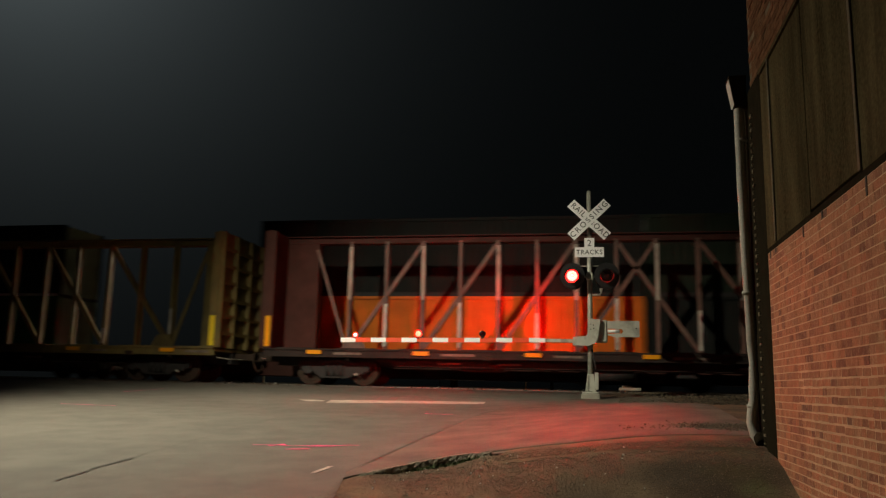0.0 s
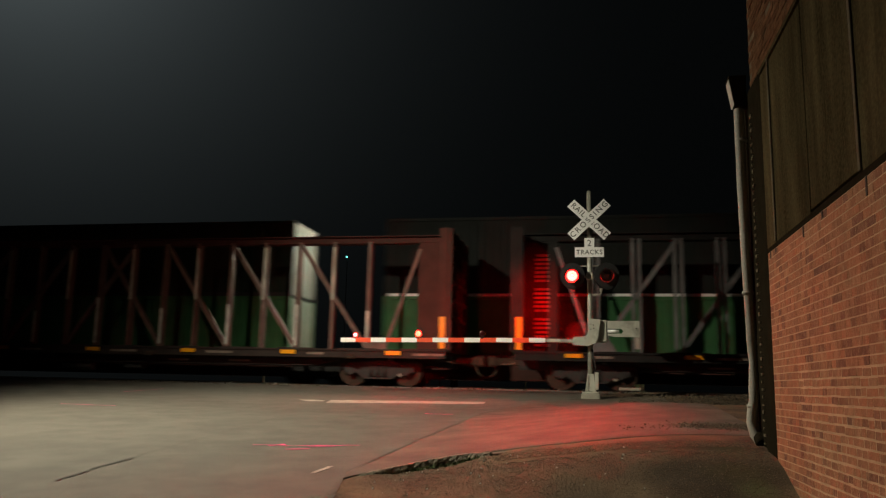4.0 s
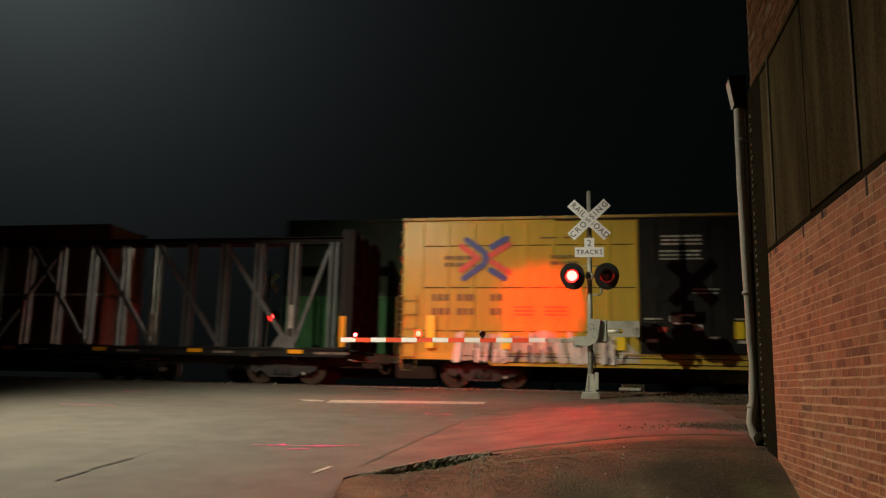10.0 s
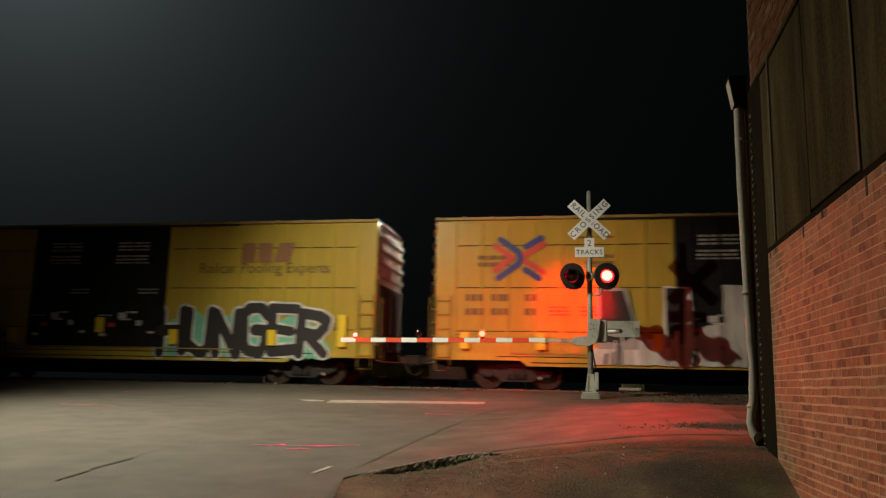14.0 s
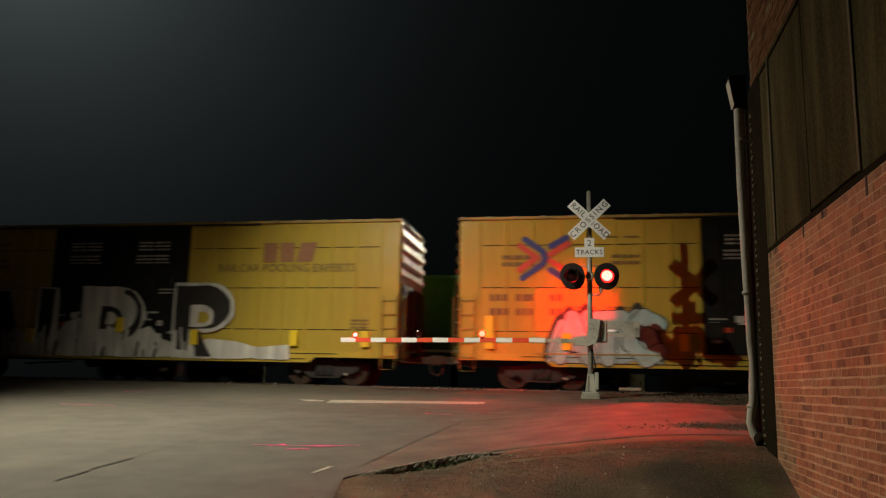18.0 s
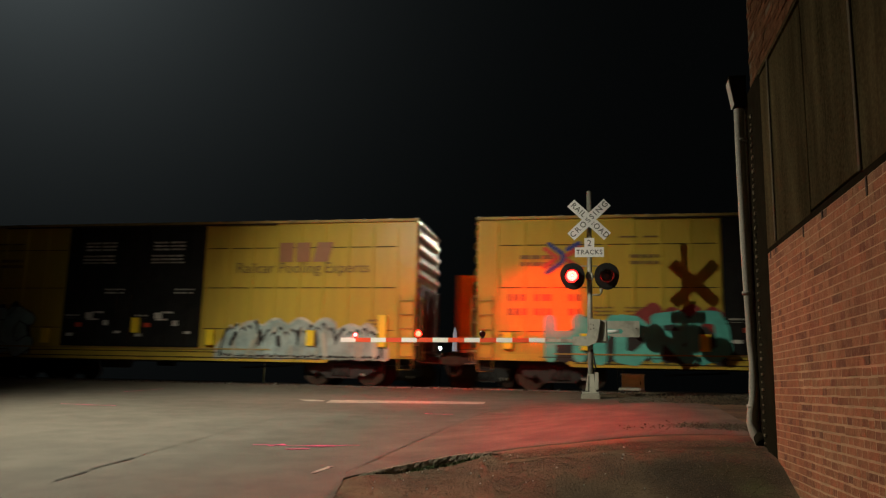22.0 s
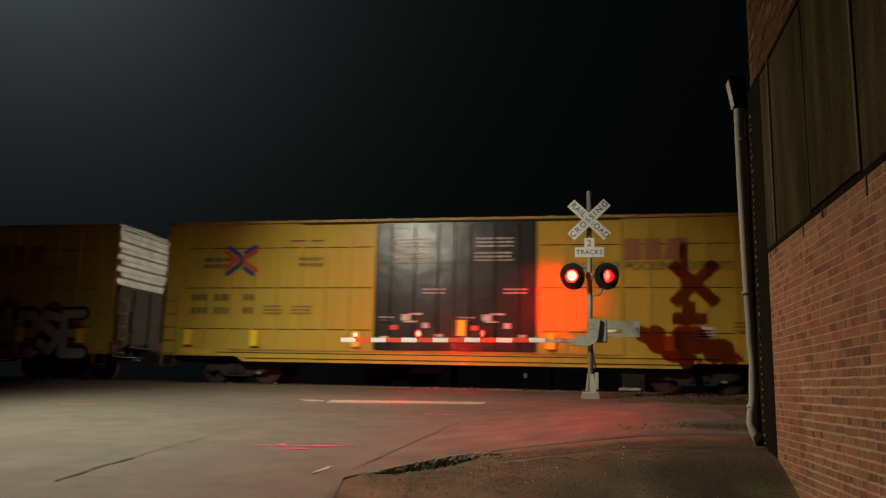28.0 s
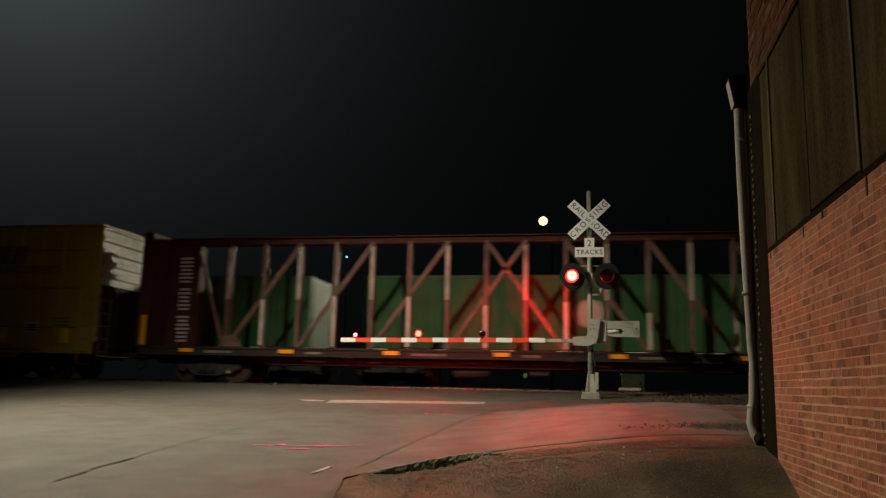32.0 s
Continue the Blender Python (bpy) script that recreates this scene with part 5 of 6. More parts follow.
    text_rows(car, "stencil", 8.0, 8.6, 2.0, 3, 0.06, 0.05, "dark_stencil", 17, FACE, 0.12)
    text_rows(car, "stencil", -8.8, -8.5, 1.6, 3, 0.05, 0.05, "dark_stencil", 18, FACE, 0.1)
    for x0, x1 in ((-8.55, -8.0), (-7.78, -7.28), (-6.78, -6.38)):
        for z in (2.78, 2.36):
            text_rows(car, "reporting_mark", x0, x1, z, 1, 0.2, 0, "dark_stencil", int(-x0 * 10 + z * 7), FACE, 0.16)
    for x0, x1 in ((-6.07, -5.47), (-5.17, -4.5)):
        text_rows(car, "stencil", x0, x1, 2.42, 3, 0.05, 0.06, "dark_stencil", int(-x0 * 10), FACE, 0.09)
    # crossed arrow emblem
    return car


def stroke(bm, a, b, wide, y):
    """A flat brush stroke from a to b in the x-z plane, with round ends."""
    way = math.atan2(b[1] - a[1], b[0] - a[0])
    out = []
    for (x, z), turn in ((a, math.pi / 2), (b, -math.pi / 2)):
        for i in range(7):
            u = way + turn + math.pi * i / 6
            out.append((x + math.cos(u) * wide / 2, z + math.sin(u) * wide / 2))
    return slab(bm, out, y - 0.0015, y + 0.0015)


def emblem(car, k):
    """Two crossed arrows; k is half the width."""
    ex, ez, q = -6.92, 3.86, k / 0.75
    bm, bn = B(), B()

    def bar(target, points, y):
        for i, (p0, p1) in enumerate(zip(points, points[1:])):
            stroke(target, (ex + p0[0] * q, ez + p0[1] * q), (ex + p1[0] * q, ez + p1[1] * q), 0.17 * q, y - 0.0004 * i)

    bar(bm, [(-0.56, 0.54), (-0.06, 0.18), (0.0, 0.0), (-0.06, -0.16), (-0.62, -0.56)], FACE - 0.006)
    bar(bm, [(0.16, 0.33), (0.58, 0.57)], FACE - 0.006)
    bar(bm, [(0.14, -0.33), (0.52, -0.57)], FACE - 0.006)
    bar(bn, [(-0.7, 0.36), (-0.24, 0.02), (-0.7, -0.33)], FACE - 0.009)
    bar(bn, [(0.14, 0.1), (0.64, 0.4)], FACE - 0.009)
    bar(bn, [(0.14, -0.08), (0.64, -0.4)], FACE - 0.009)
    em = part("emblem", bm, "logo_blue", car, "faded blue and red crossed arrow emblem")
    part("emblem_arrow", bn, "logo_red", em)


def word_mark(car, capitals=False):
    # word mark as plain shapes
    bm = B()
    lx, lz = 5.02, 4.42
    for x in (0.0, 0.56):
        box(bm, lx + x, lx + x + 0.46, FACE - 0.008, FACE - 0.005, lz - 0.62, lz)
    slab(bm, [(lx + 1.1, lz - 0.62), (lx + 1.62, lz - 0.62), (lx + 1.78, lz), (lx + 1.26, lz)], FACE - 0.008, FACE - 0.005)
    part("word_mark", bm, "logo_brown", car, "faded brown word mark shapes")
    words = "RAILCAR POOLING EXPERTS" if capitals else "Railcar Pooling Experts"
    size = 0.36 if capitals else 0.475
    meshes = [lettering(w, size, "dark_stencil", "slogan_word") for w in words.split()]
    wide = [max(v.co.x for v in me.vertices) - min(v.co.x for v in me.vertices) for me in meshes]
    x = 5.78 - (sum(wide) + 2 * 0.34 * size) / 2
    for me, w in zip(meshes, wide):
        ob = part("slogan_word", me, None, car, "dark slogan lettering")
        ob.matrix_basis = pose(x + w / 2, FACE - 0.008, 3.6, 90)
        x += w + 0.34 * size


# spray paintings: letters of thick strokes on a 4 x 6 grid
STROKES = {"H": "00-06 40-46 03-43", "U": "06-01 01-20 20-30 30-41 41-46", "N": "00-06 06-40 40-46", "G": "45-36 36-16 16-05 05-01 01-10 10-30 30-41 41-43 43-23", "E": "46-06 06-00 00-40 03-33",
           "R": "00-06 06-36 36-45 45-44 44-33 33-03 13-40", "P": "00-06 06-36 36-45 45-44 44-33 33-03", "D": "00-06 06-26 26-44 44-42 42-20 20-00", "Y": "06-23 46-23 23-20", "O": "16-05 05-01 01-10 10-30 30-41 41-45 45-36 36-16",
           "L": "06-00 00-40", "I": "20-26", "T": "06-46 26-20", "C": "45-26 26-04 04-02 02-20 20-41", "A": "00-26 26-40 12-32", "S": "45-16 16-04 04-42 42-20 20-01", "B": "00-06 06-36 36-34 34-03 03-33 33-41 41-00"}


def letter(ch, x0, z0, w, h, thick, y, rnd, jitter=0.12):
    """One sprayed letter of thick strokes."""
    bm = B()
    lift, sc, warp = rnd.uniform(-0.06, 0.06) * h, rnd.uniform(0.92, 1.08), {}
    for k, pair in enumerate(STROKES[ch].split()):
        ends = []
        for g in pair.split("-"):
            if g not in warp:
                warp[g] = (rnd.gauss(0, jitter * 0.2), rnd.gauss(0, jitter * 0.2))
            ends.append(Vector((x0 + w * (0.1 + 0.8 * int(g[0]) / 4 + warp[g][0]), y - 0.0006 * k, z0 + lift + h * sc * (int(g[1]) / 6 + warp[g][1]))))
        a, b = ends
        stroke(bm, (a.x, a.z), (b.x, b.z), thick * (1 + 0.08 * (k % 3 - 1)), a.y)
    return bm


def cloud(x0, x1, z0, z1, y, seed, lobes=7):
    """A filled shape with a scalloped upper edge and a ragged lower one."""
    rnd = random.Random(seed)
    top, low = [], []
    n_ = lobes * 9
    sizes = [rnd.uniform(0.75, 1.0) for _ in range(lobes)]
    for i in range(n_ + 1):
        u = i / n_
        lobe = min(lobes - 1, int(u * lobes))
        bump = abs(math.sin(math.pi * (u * lobes % 1.0 if i < n_ else 0.0)))
        end = min(1.0, 0.35 + 5 * min(u, 1 - u))
        top.append((x0 + (x1 - x0) * u, z0 + (z1 - z0) * end * (sizes[lobe] * (0.84 + 0.16 * bump))))
        low.append((x0 + (x1 - x0) * u, max(0.72, z0 + 0.1 * (z1 - z0) * rnd.random() * rnd.random())))
    return slab(B(), top + low[::-1], y - 0.002, y + 0.002)


def drips(car, material, x0, x1, z0, tall, count, seed):
    """Runs of thin paint below a sprayed piece."""
    rnd = random.Random(seed)
    bm = B()
    for i in range(count):
        x = rnd.uniform(x0, x1)
        w = rnd.uniform(0.03, 0.14)
        h = tall * rnd.uniform(0.3, 1.0)
        stroke(bm, (x, z0), (x + rnd.gauss(0, 0.08), z0 + h), w, FACE - 0.112 - 0.0002 * i)
    tagged(part("paint_run", bm, material, car), kind="stuff")


def spray(car, layers):
    """layers: (kind, material, ...) from the back to the front."""
    for i, (kind, material, *a) in enumerate(layers):
        y = FACE - 0.075 - 0.009 * i if kind == "over" else FACE - 0.01 - 0.009 * i
        if kind == "cloud":
            part("spray_fill", cloud(*a[:4], y, a[4]), material, car, "blotchy sprayed fill")
        else:
            text, x0, z0, w, h, thick, seed = a
            rnd = random.Random(seed)
            for n_, ch in enumerate(text):
                part("spray_letter", letter(ch, x0 + w * n_ / len(text), z0, w / len(text), h, thick, y, rnd), material, car, "spray-painted letter")


def dee(x0, x1, z0, z1):
    """The outline of a letter bowl: straight on one side, round on the other."""
    r = (z1 - z0) / 2
    mid = max(x0 + 0.05, x1 - r * 1.15)
    return [(x0, z0), (mid, z0)] + [(mid + (x1 - mid) * math.cos(a), (z0 + z1) / 2 + r * math.sin(a)) for a in np.linspace(-math.pi / 2, math.pi / 2, 11)[1:-1]] + [(mid, z1), (x0, z1)]


def big_letters(car):
    """Tall block letters in black and white across the doors."""
    fills = [("spray_fill", "white_spray", [(-4.9, 0.75), (2.6, 0.75), (2.55, 1.15), (1.8, 1.3), (1.3, 1.75), (0.4, 1.45), (-0.4, 1.6), (-1.2, 1.95), (-1.7, 1.9), (-2.3, 1.2), (-3.2, 1.5), (-4.2, 1.55), (-4.8, 1.2)]),
              ("spray_fill", "white_spray", [(2.3, 0.74), (6.1, 0.74), (6.05, 1.2), (5.0, 1.1), (4.3, 1.3), (3.4, 1.35), (2.4, 1.2)])]
    stems = [("spray_letter", "pale", [(-4.7, 1.2), (-3.4, 1.2), (-3.55, 1.7), (-3.86, 2.95), (-4.66, 2.95)]), ("spray_letter", "black_spray", [(-4.6, 1.4), (-4.0, 1.35), (-3.6, 1.65), (-3.95, 2.88), (-4.58, 2.88)]),
              ("spray_letter", "white_spray", [(-2.85, 0.85), (-2.0, 1.3), (-2.05, 2.6), (-2.1, 3.0), (-2.82, 3.0)]), ("spray_letter", "black_spray", [(-2.77, 0.8), (-2.35, 0.8), (-2.25, 2.0), (-2.22, 2.93), (-2.75, 2.93)])]
    bowls = [("spray_letter", "white_spray", dee(-1.2, 1.12, 1.2, 3.02)), ("spray_stroke", "black_spray", dee(0.3, 1.0, 1.3, 2.92)), ("spray_stroke", "white_spray", dee(-0.3, 0.82, 1.5, 2.82)),
              ("spray_stroke", "black_spray", dee(-0.48, 0.3, 1.62, 2.36)), ("spray_stroke", "white_spray", dee(-0.28, 0.12, 1.78, 2.18)),
              ("spray_letter", "white_spray", dee(2.08, 4.2, 1.55, 3.14)), ("spray_letter", "white_spray", [(2.1, 0.8), (2.8, 0.8), (2.8, 3.1), (2.1, 3.1)]),
              ("spray_letter", "black_spray", dee(2.17, 4.05, 1.66, 3.03)), ("spray_letter", "black_spray", [(2.17, 1.0), (2.68, 1.0), (2.68, 3.0), (2.17, 3.0)]), ("spray_stroke", "white_spray", dee(2.7, 3.5, 1.72, 2.42)), ("spray_stroke", "yellow", dee(2.98, 3.36, 1.84, 2.2)),
              ("spray_letter", "black_spray", [(3.0, 0.8), (3.5, 0.8), (3.0, 1.66), (2.7, 1.66)])]
    for i, (name, material, outline) in enumerate(fills + stems + bowls):
        rnd = random.Random(i)
        line = []
        for (x0, z0), (x1, z1) in zip(outline, outline[1:] + outline[:1]):
            cuts = max(1, int(math.hypot(x1 - x0, z1 - z0) / 0.3))
            line += [(x0 + (x1 - x0) * c / cuts + rnd.gauss(0, 0.012), z0 + (z1 - z0) * c / cuts + rnd.gauss(0, 0.012)) for c in range(cuts)]
        part(name, slab(B(), line, FACE - 0.078 - 0.0016 * i, FACE - 0.0765 - 0.0016 * i), material, car, "block letter in black and white spray paint")


def flanged(x, y, z0, z1, wide):
    """An upright I-section, flanges facing the sides of the car."""
    h, f, k = wide / 2, 0.125, 0.015
    outline = [(-h, -f), (h, -f), (h, -f + 0.03), (k, -f + 0.03), (k, f - 0.03), (h, f - 0.03), (h, f), (-h, f), (-h, f - 0.03), (-k, f - 0.03), (-k, -f + 0.03), (-h, -f + 0.03)]
    bm = B()
    lo = [bm.verts.new((x + p, y + q, z0)) for p, q in outline]
    hi = [bm.verts.new((x + p, y + q, z1)) for p, q in outline]
    for i in range(12):
        j = (i + 1) % 12
        bm.faces.new((lo[i], lo[j], hi[j], hi[i]))
    bm.faces.new(lo[::-1])
    bm.faces.new(hi)
    return bm


def centerbeam(paint, post_paint, deck_paint, label, yellow_ends=False, lettered=True, seed=1, pitch=1.249, twin=False):
    """A centre-beam lumber flatcar: deck, end bulkheads, a truss along the middle."""
    half = 11.7
    car = thing("centerbeam_flatcar", (0, NEAR, 0), label, "flatcar", "empty lumber flatcars of the train")
    part("side_sill", slab(B(), [(-half, 0.85), (half, 0.85), (half, 1.1), (-half, 1.1)], FACE, FACE + 0.06), deck_paint, car)
    part("sill_flange", box(B(), -half, half, FACE - 0.03, FACE - 0.002, 0.84, 0.87), deck_paint, car)
    part("fish_belly", slab(B(), [(-8.6, 0.86), (-7.4, 0.6), (7.4, 0.6), (8.6, 0.86)], FACE + 0.42, FACE + 0.5), "dark_sill", car)
    part("side_sill", slab(B(), [(-half, 0.86), (half, 0.86), (half, 1.1), (-half, 1.1)], -FACE - 0.06, -FACE), deck_paint, car)
    part("sill_flange", box(B(), -half, half, FACE - 0.05, FACE - 0.002, 1.05, 1.1), deck_paint, car)
    bm = B()
    for i in range(12):
        x = -half + 0.4 + i * 1.96
        for s in (-1, 1):
            box(bm, x, x + 1.2, s * 1.0 - 0.5, s * 1.0 + 0.5, 1.06, 1.13)
    part("deck_riser", bm, deck_paint, car)
    part("deck", box(B(), -half, half, FACE + 0.06, -FACE - 0.06, 0.98, 1.055), deck_paint, car)
    part("centre_sill", box(B(), -half, half, -0.3, 0.3, 0.6, 0.98), "steel", car)
    # truss
    top = 4.62
    part("top_chord", box(B(), -half + 0.05, half - 0.05, -0.17, 0.17, top, top + 0.2, 0.02), paint, car)
    part("top_flange", box(B(), -half + 0.05, half - 0.05, -0.34, 0.34, top + 0.2, top + 0.23), paint, car)
    px = [-half + 2.33 + pitch * k for k in range(16)]
    rnd = random.Random(seed)
    for k, x in enumerate(px):
        y = -0.16
        for e in ((-0.1, 0.1) if twin else (0.0,)):
            ob = part("post", flanged(x + e, y, 1.1, top + 0.05, 0.09 if twin else 0.11), post_paint, car)
        y -= 0.127
        if post_paint == "worn_oxide":
            lo, hi = ((2.75, 4.5), (1.25, rnd.uniform(2.3, 2.9)))[k % 2]
            part("scrape", box(B(), x - 0.058, x + 0.058, y - 0.004, y, lo, hi), "worn_post" if k % 2 == 0 else "scrape_white", ob)
        elif rnd.random() < 0.4:
            z = rnd.uniform(1.2, 2.2)
            part("scrape", box(B(), x - 0.058, x + 0.058, y - 0.004, y, z, z + rnd.uniform(0.5, 0.9)), "worn_post", ob)
    pairs = [(0, 2), (2, 4), (4, 6), (6, 8), (9, 7), (11, 9), (13, 11), (15, 13)]
    for lo, hi in pairs:
        part("diagonal", beam(B(), (px[lo], -0.16, 1.15), (px[hi], -0.16, top + 0.02), 0.13, 0.14), post_paint, car)
    for s in (-1, 1):
        part("diagonal", beam(B(), (s * (half - 1.15), -0.22, top - 0.2), (s * (half - 2.25), -0.22, 1.2), 0.11, 0.05), post_paint, car)
        part("gusset", slab(B(), [(s * (half - 2.1), 1.1), (s * (half - 3.0), 1.1), (s * (half - 2.75), 1.55), (s * (half - 2.3), 1.55)], -0.33, -0.31), post_paint, car)
        # bulkhead
        x0, x1 = sorted((s * half, s * (half - 0.1)))
        bh = part("bulkhead", box(B(), x0, x1, FACE + 0.02, -FACE - 0.02, 1.1, top + 0.23), paint, car, "steel end bulkhead")
        bm = B()
        for y in (FACE + 0.09, -0.55, 0.55, -FACE - 0.09):
            beam(bm, (s * (half + 0.07), y, 1.1), (s * (half + 0.07), y, top + 0.2), 0.14, 0.12)
        part("bulkhead_stiffener", bm, "car_yellow" if yellow_ends else (paint), bh)
        bm = B()
        for i in range(6):
            z = 1.5 + i * 0.55
            box(bm, s * (half + 0.06) - 0.05, s * (half + 0.06) + 0.05, FACE + 0.14, -FACE - 0.14, z, z + 0.12)
        part("bulkhead_rib", bm, paint, bh)
        part("corner_post", box(B(), s * (half - 0.12) - 0.13, s * (half - 0.12) + 0.13, FACE - 0.01, FACE + 0.09, 1.1, top + 0.2, 0.01), "car_yellow" if yellow_ends else paint, bh)
        part("reflector", box(B(), s * (half - 0.12) - 0.09, s * (half - 0.12) + 0.09, FACE - 0.02, FACE - 0.012, 1.15, 2.1), "reflector_orange" if not yellow_ends else "reflector", bh, "orange reflective strip")
        if twin and s > 0:
            for e in (-0.1, 0.1):
                part("post", flanged(half - 0.95 + e, -0.16, 1.1, top + 0.05, 0.09), post_paint, car)
            continue
        wx0, wx1 = sorted((s * (half - 0.1), s * (half - 1.2)))
        web = part("end_web", box(B(), wx0, wx1, -0.2, 0.2, 1.1, top), paint, car, "solid plate at the end of the truss")
        if lettered:
            bm = B()
            for i in range(22):
                if i not in (7, 14):
                    w = rnd.uniform(0.36, 0.5)
                    z = 1.32 + i * 0.134
                    box(bm, s * (half - 0.7) - w / 2, s * (half - 0.7) + w / 2, -0.206, -0.202, z, z + 0.075)
            tagged(part("stencil", bm, "dim_stencil" if twin else "stencil", web, "white lettering bars"), kind="stuff")
    for i in range(7):
        x = -half + 1.7 + i * 3.35
        part("reflector", box(B(), x - 0.24, x + 0.24, FACE - 0.062, FACE - 0.054, 0.93, 1.05), "reflector_orange", car, "orange reflective strip")
        part("sill_patch", box(B(), x + 0.6, x + 0.6 + rnd.uniform(0.5, 1.1), FACE - 0.008, FACE - 0.004, 0.92, 0.99), "sill_wear", car, "pale worn paint patch")
        if i % 2:
            part("strap_winch", box(B(), x + 1.9, x + 2.15, FACE - 0.1, FACE - 0.004, 0.8, 0.95, 0.02), "rust", car)
    bm = B()
    tube(bm, [(-1.5, -0.8, 0.5), (-0.4, -0.8, 0.5)], [0.2, 0.2], 12)
    box(bm, 0.8, 1.4, -1.0, -0.5, 0.4, 0.8, 0.03)
    box(bm, -5.5, -4.2, -0.9, -0.6, 0.5, 0.62)
    tagged(part("brake_rigging", bm, "steel", car), kind="stuff")
    for x in (-6.2, -4.4, 2.5, 4.6):
        part("sill_tag", box(B(), x, x + 0.7, FACE + 0.412, FACE + 0.418, 0.68, 0.74), "sill_wear", car)
    trucks(car, (-half + 2.2, half - 2.2))
    couplers(car, half)
    return car


def container(length, z0, z1, material, label, rail="steel", stripe=None, panels=""):
    """A corrugated shipping container resting at z0."""
    hl = length / 2
    t = thing("container", (0, FAR, 0), label, "container", "containers of the far train")
    bm = B()
    y = -1.2
    prof, x = [], -hl + 0.16
    while x < hl - 0.4:
        prof += [(x, 0), (x + 0.07, 0.036), (x + 0.14, 0.036), (x + 0.21, 0)]
        x += 0.28
    prof.append((hl - 0.16, 0))
    for side in (-1, 1):
        a = [bm.verts.new((px, side * (1.2 - d), z0 + 0.14)) for px, d in prof]
        b = [bm.verts.new((px, side * (1.2 - d), z1 - 0.1)) for px, d in prof]
        for i in range(len(prof) - 1):
            bm.faces.new((a[i], a[i + 1], b[i + 1], b[i]))
    part("wall", bm, material, t)
    part("roof", box(B(), -hl + 0.1, hl - 0.1, -1.2, 1.2, z1 - 0.06, z1 - 0.02), material, t)
    part("floor", box(B(), -hl + 0.1, hl - 0.1, -1.15, 1.15, z0 + 0.02, z0 + 0.13), "steel", t)
    for s in (-1, 1):
        part("bottom_rail", box(B(), -hl + 0.12, hl - 0.12, s * 1.22 - 0.03, s * 1.22 + 0.03, z0, z0 + (0.1 if rail == "bright_rail" and s < 0 else 0.14)), rail if s < 0 else material, t)
        part("top_rail", box(B(), -hl + 0.12, hl - 0.12, s * 1.22 - 0.03, s * 1.22 + 0.03, z1 - 0.11, z1), material, t)
        for e in (-1, 1):
            part("corner_post", box(B(), e * hl - 0.16 if e > 0 else -hl, hl if e > 0 else -hl + 0.16, s * 1.2 - 0.08, s * 1.2 + 0.08 if s < 0 else s * 1.2 + 0.08, z0, z1, 0.01), material, t)
    end = part("end_wall", box(B(), -hl + 0.02, -hl + 0.08, -1.12, 1.12, z0 + 0.1, z1 - 0.05), material, t)
    # doors of these boxes get a paler colour, for the far lamp's light on them
    door = part("door", box(B(), hl - 0.08, hl - 0.02, -1.12, 1.12, z0 + 0.1, z1 - 0.05), {"olive": "lit_green", "green": "lit_green", "white_box": "lit_green"}.get(material, material), t, "container doors")
    for yy in (-0.8, -0.35, 0.35, 0.8):
        part("lock_bar", tube(B(), [(hl, yy, z0 + 0.1), (hl, yy, z1 - 0.1)], [0.02, 0.02], 6), "silver", door)
    if panels:
        x, k = -hl + 0.4, 0
        sheet_ = mesh_of("side_panel", box(B(), 0, 1.28, -1.246, -1.236, z0 + 0.16, z0 + 1.8, 0.004), panels)
        while x < hl - 1.5:
            ob = part("side_panel", sheet_, None, t, "pale flat side panel")
            ob.location.x = x
            x, k = x + 1.56, k + 1
        part("top_band", box(B(), -hl + 0.2, hl - 0.2, -1.246, -1.236, z1 - 0.64, z1 - 0.02, 0.004), panels, t, "pale band below the roof")
    if stripe:
        part("emblem", tube(B(), [(stripe[0], -1.232, stripe[1]), (stripe[0], -1.245, stripe[1])], [stripe[2]] * 2, 24), stripe[3], t, "round pale emblem on the side")
    return t


def trailer():
    """A highway trailer on a flatcar: panelled body on wheels and landing legs."""
    t = container(16.15, 2.2, 5.1, "grey_box", "pale grey panelled highway trailer riding on a flatcar", "bright_rail", None, "pale_panel")
    t.name = "highway_trailer"
    tagged(t, "", "trailer", "trailers of the far train")
    for x in (6.6, 5.3):
        for s in (-1, 1):
            wheel = part("wheel", tube(B(), [(x, s * 1.2, 1.73), (x, s * 0.72, 1.73)], [0.49, 0.49], 22), "housing", t, "black rubber tyres")
            part("hub", tube(B(), [(x, s * 1.21, 1.73), (x, s * 1.19, 1.73)], [0.22, 0.24], 14), "silver", wheel)
        part("axle", tube(B(), [(x, -0.8, 1.73), (x, 0.8, 1.73)], [0.07, 0.07], 8), "steel", t)
    part("bogie_frame", box(B(), 4.7, 7.2, -0.5, 0.5, 1.85, 2.2, 0.02), "steel", t)
    for s in (-1, 1):
        part("landing_leg", box(B(), -4.75, -4.6, s * 0.9 - 0.07, s * 0.9 + 0.07, 1.35, 2.2, 0.01), "steel", t)
    part("hitch_stand", slab(B(), [(-7.4, 1.24), (-6.2, 1.24), (-6.6, 2.2), (-7.0, 2.2)], -0.4, 0.4), "steel", t)
    return t


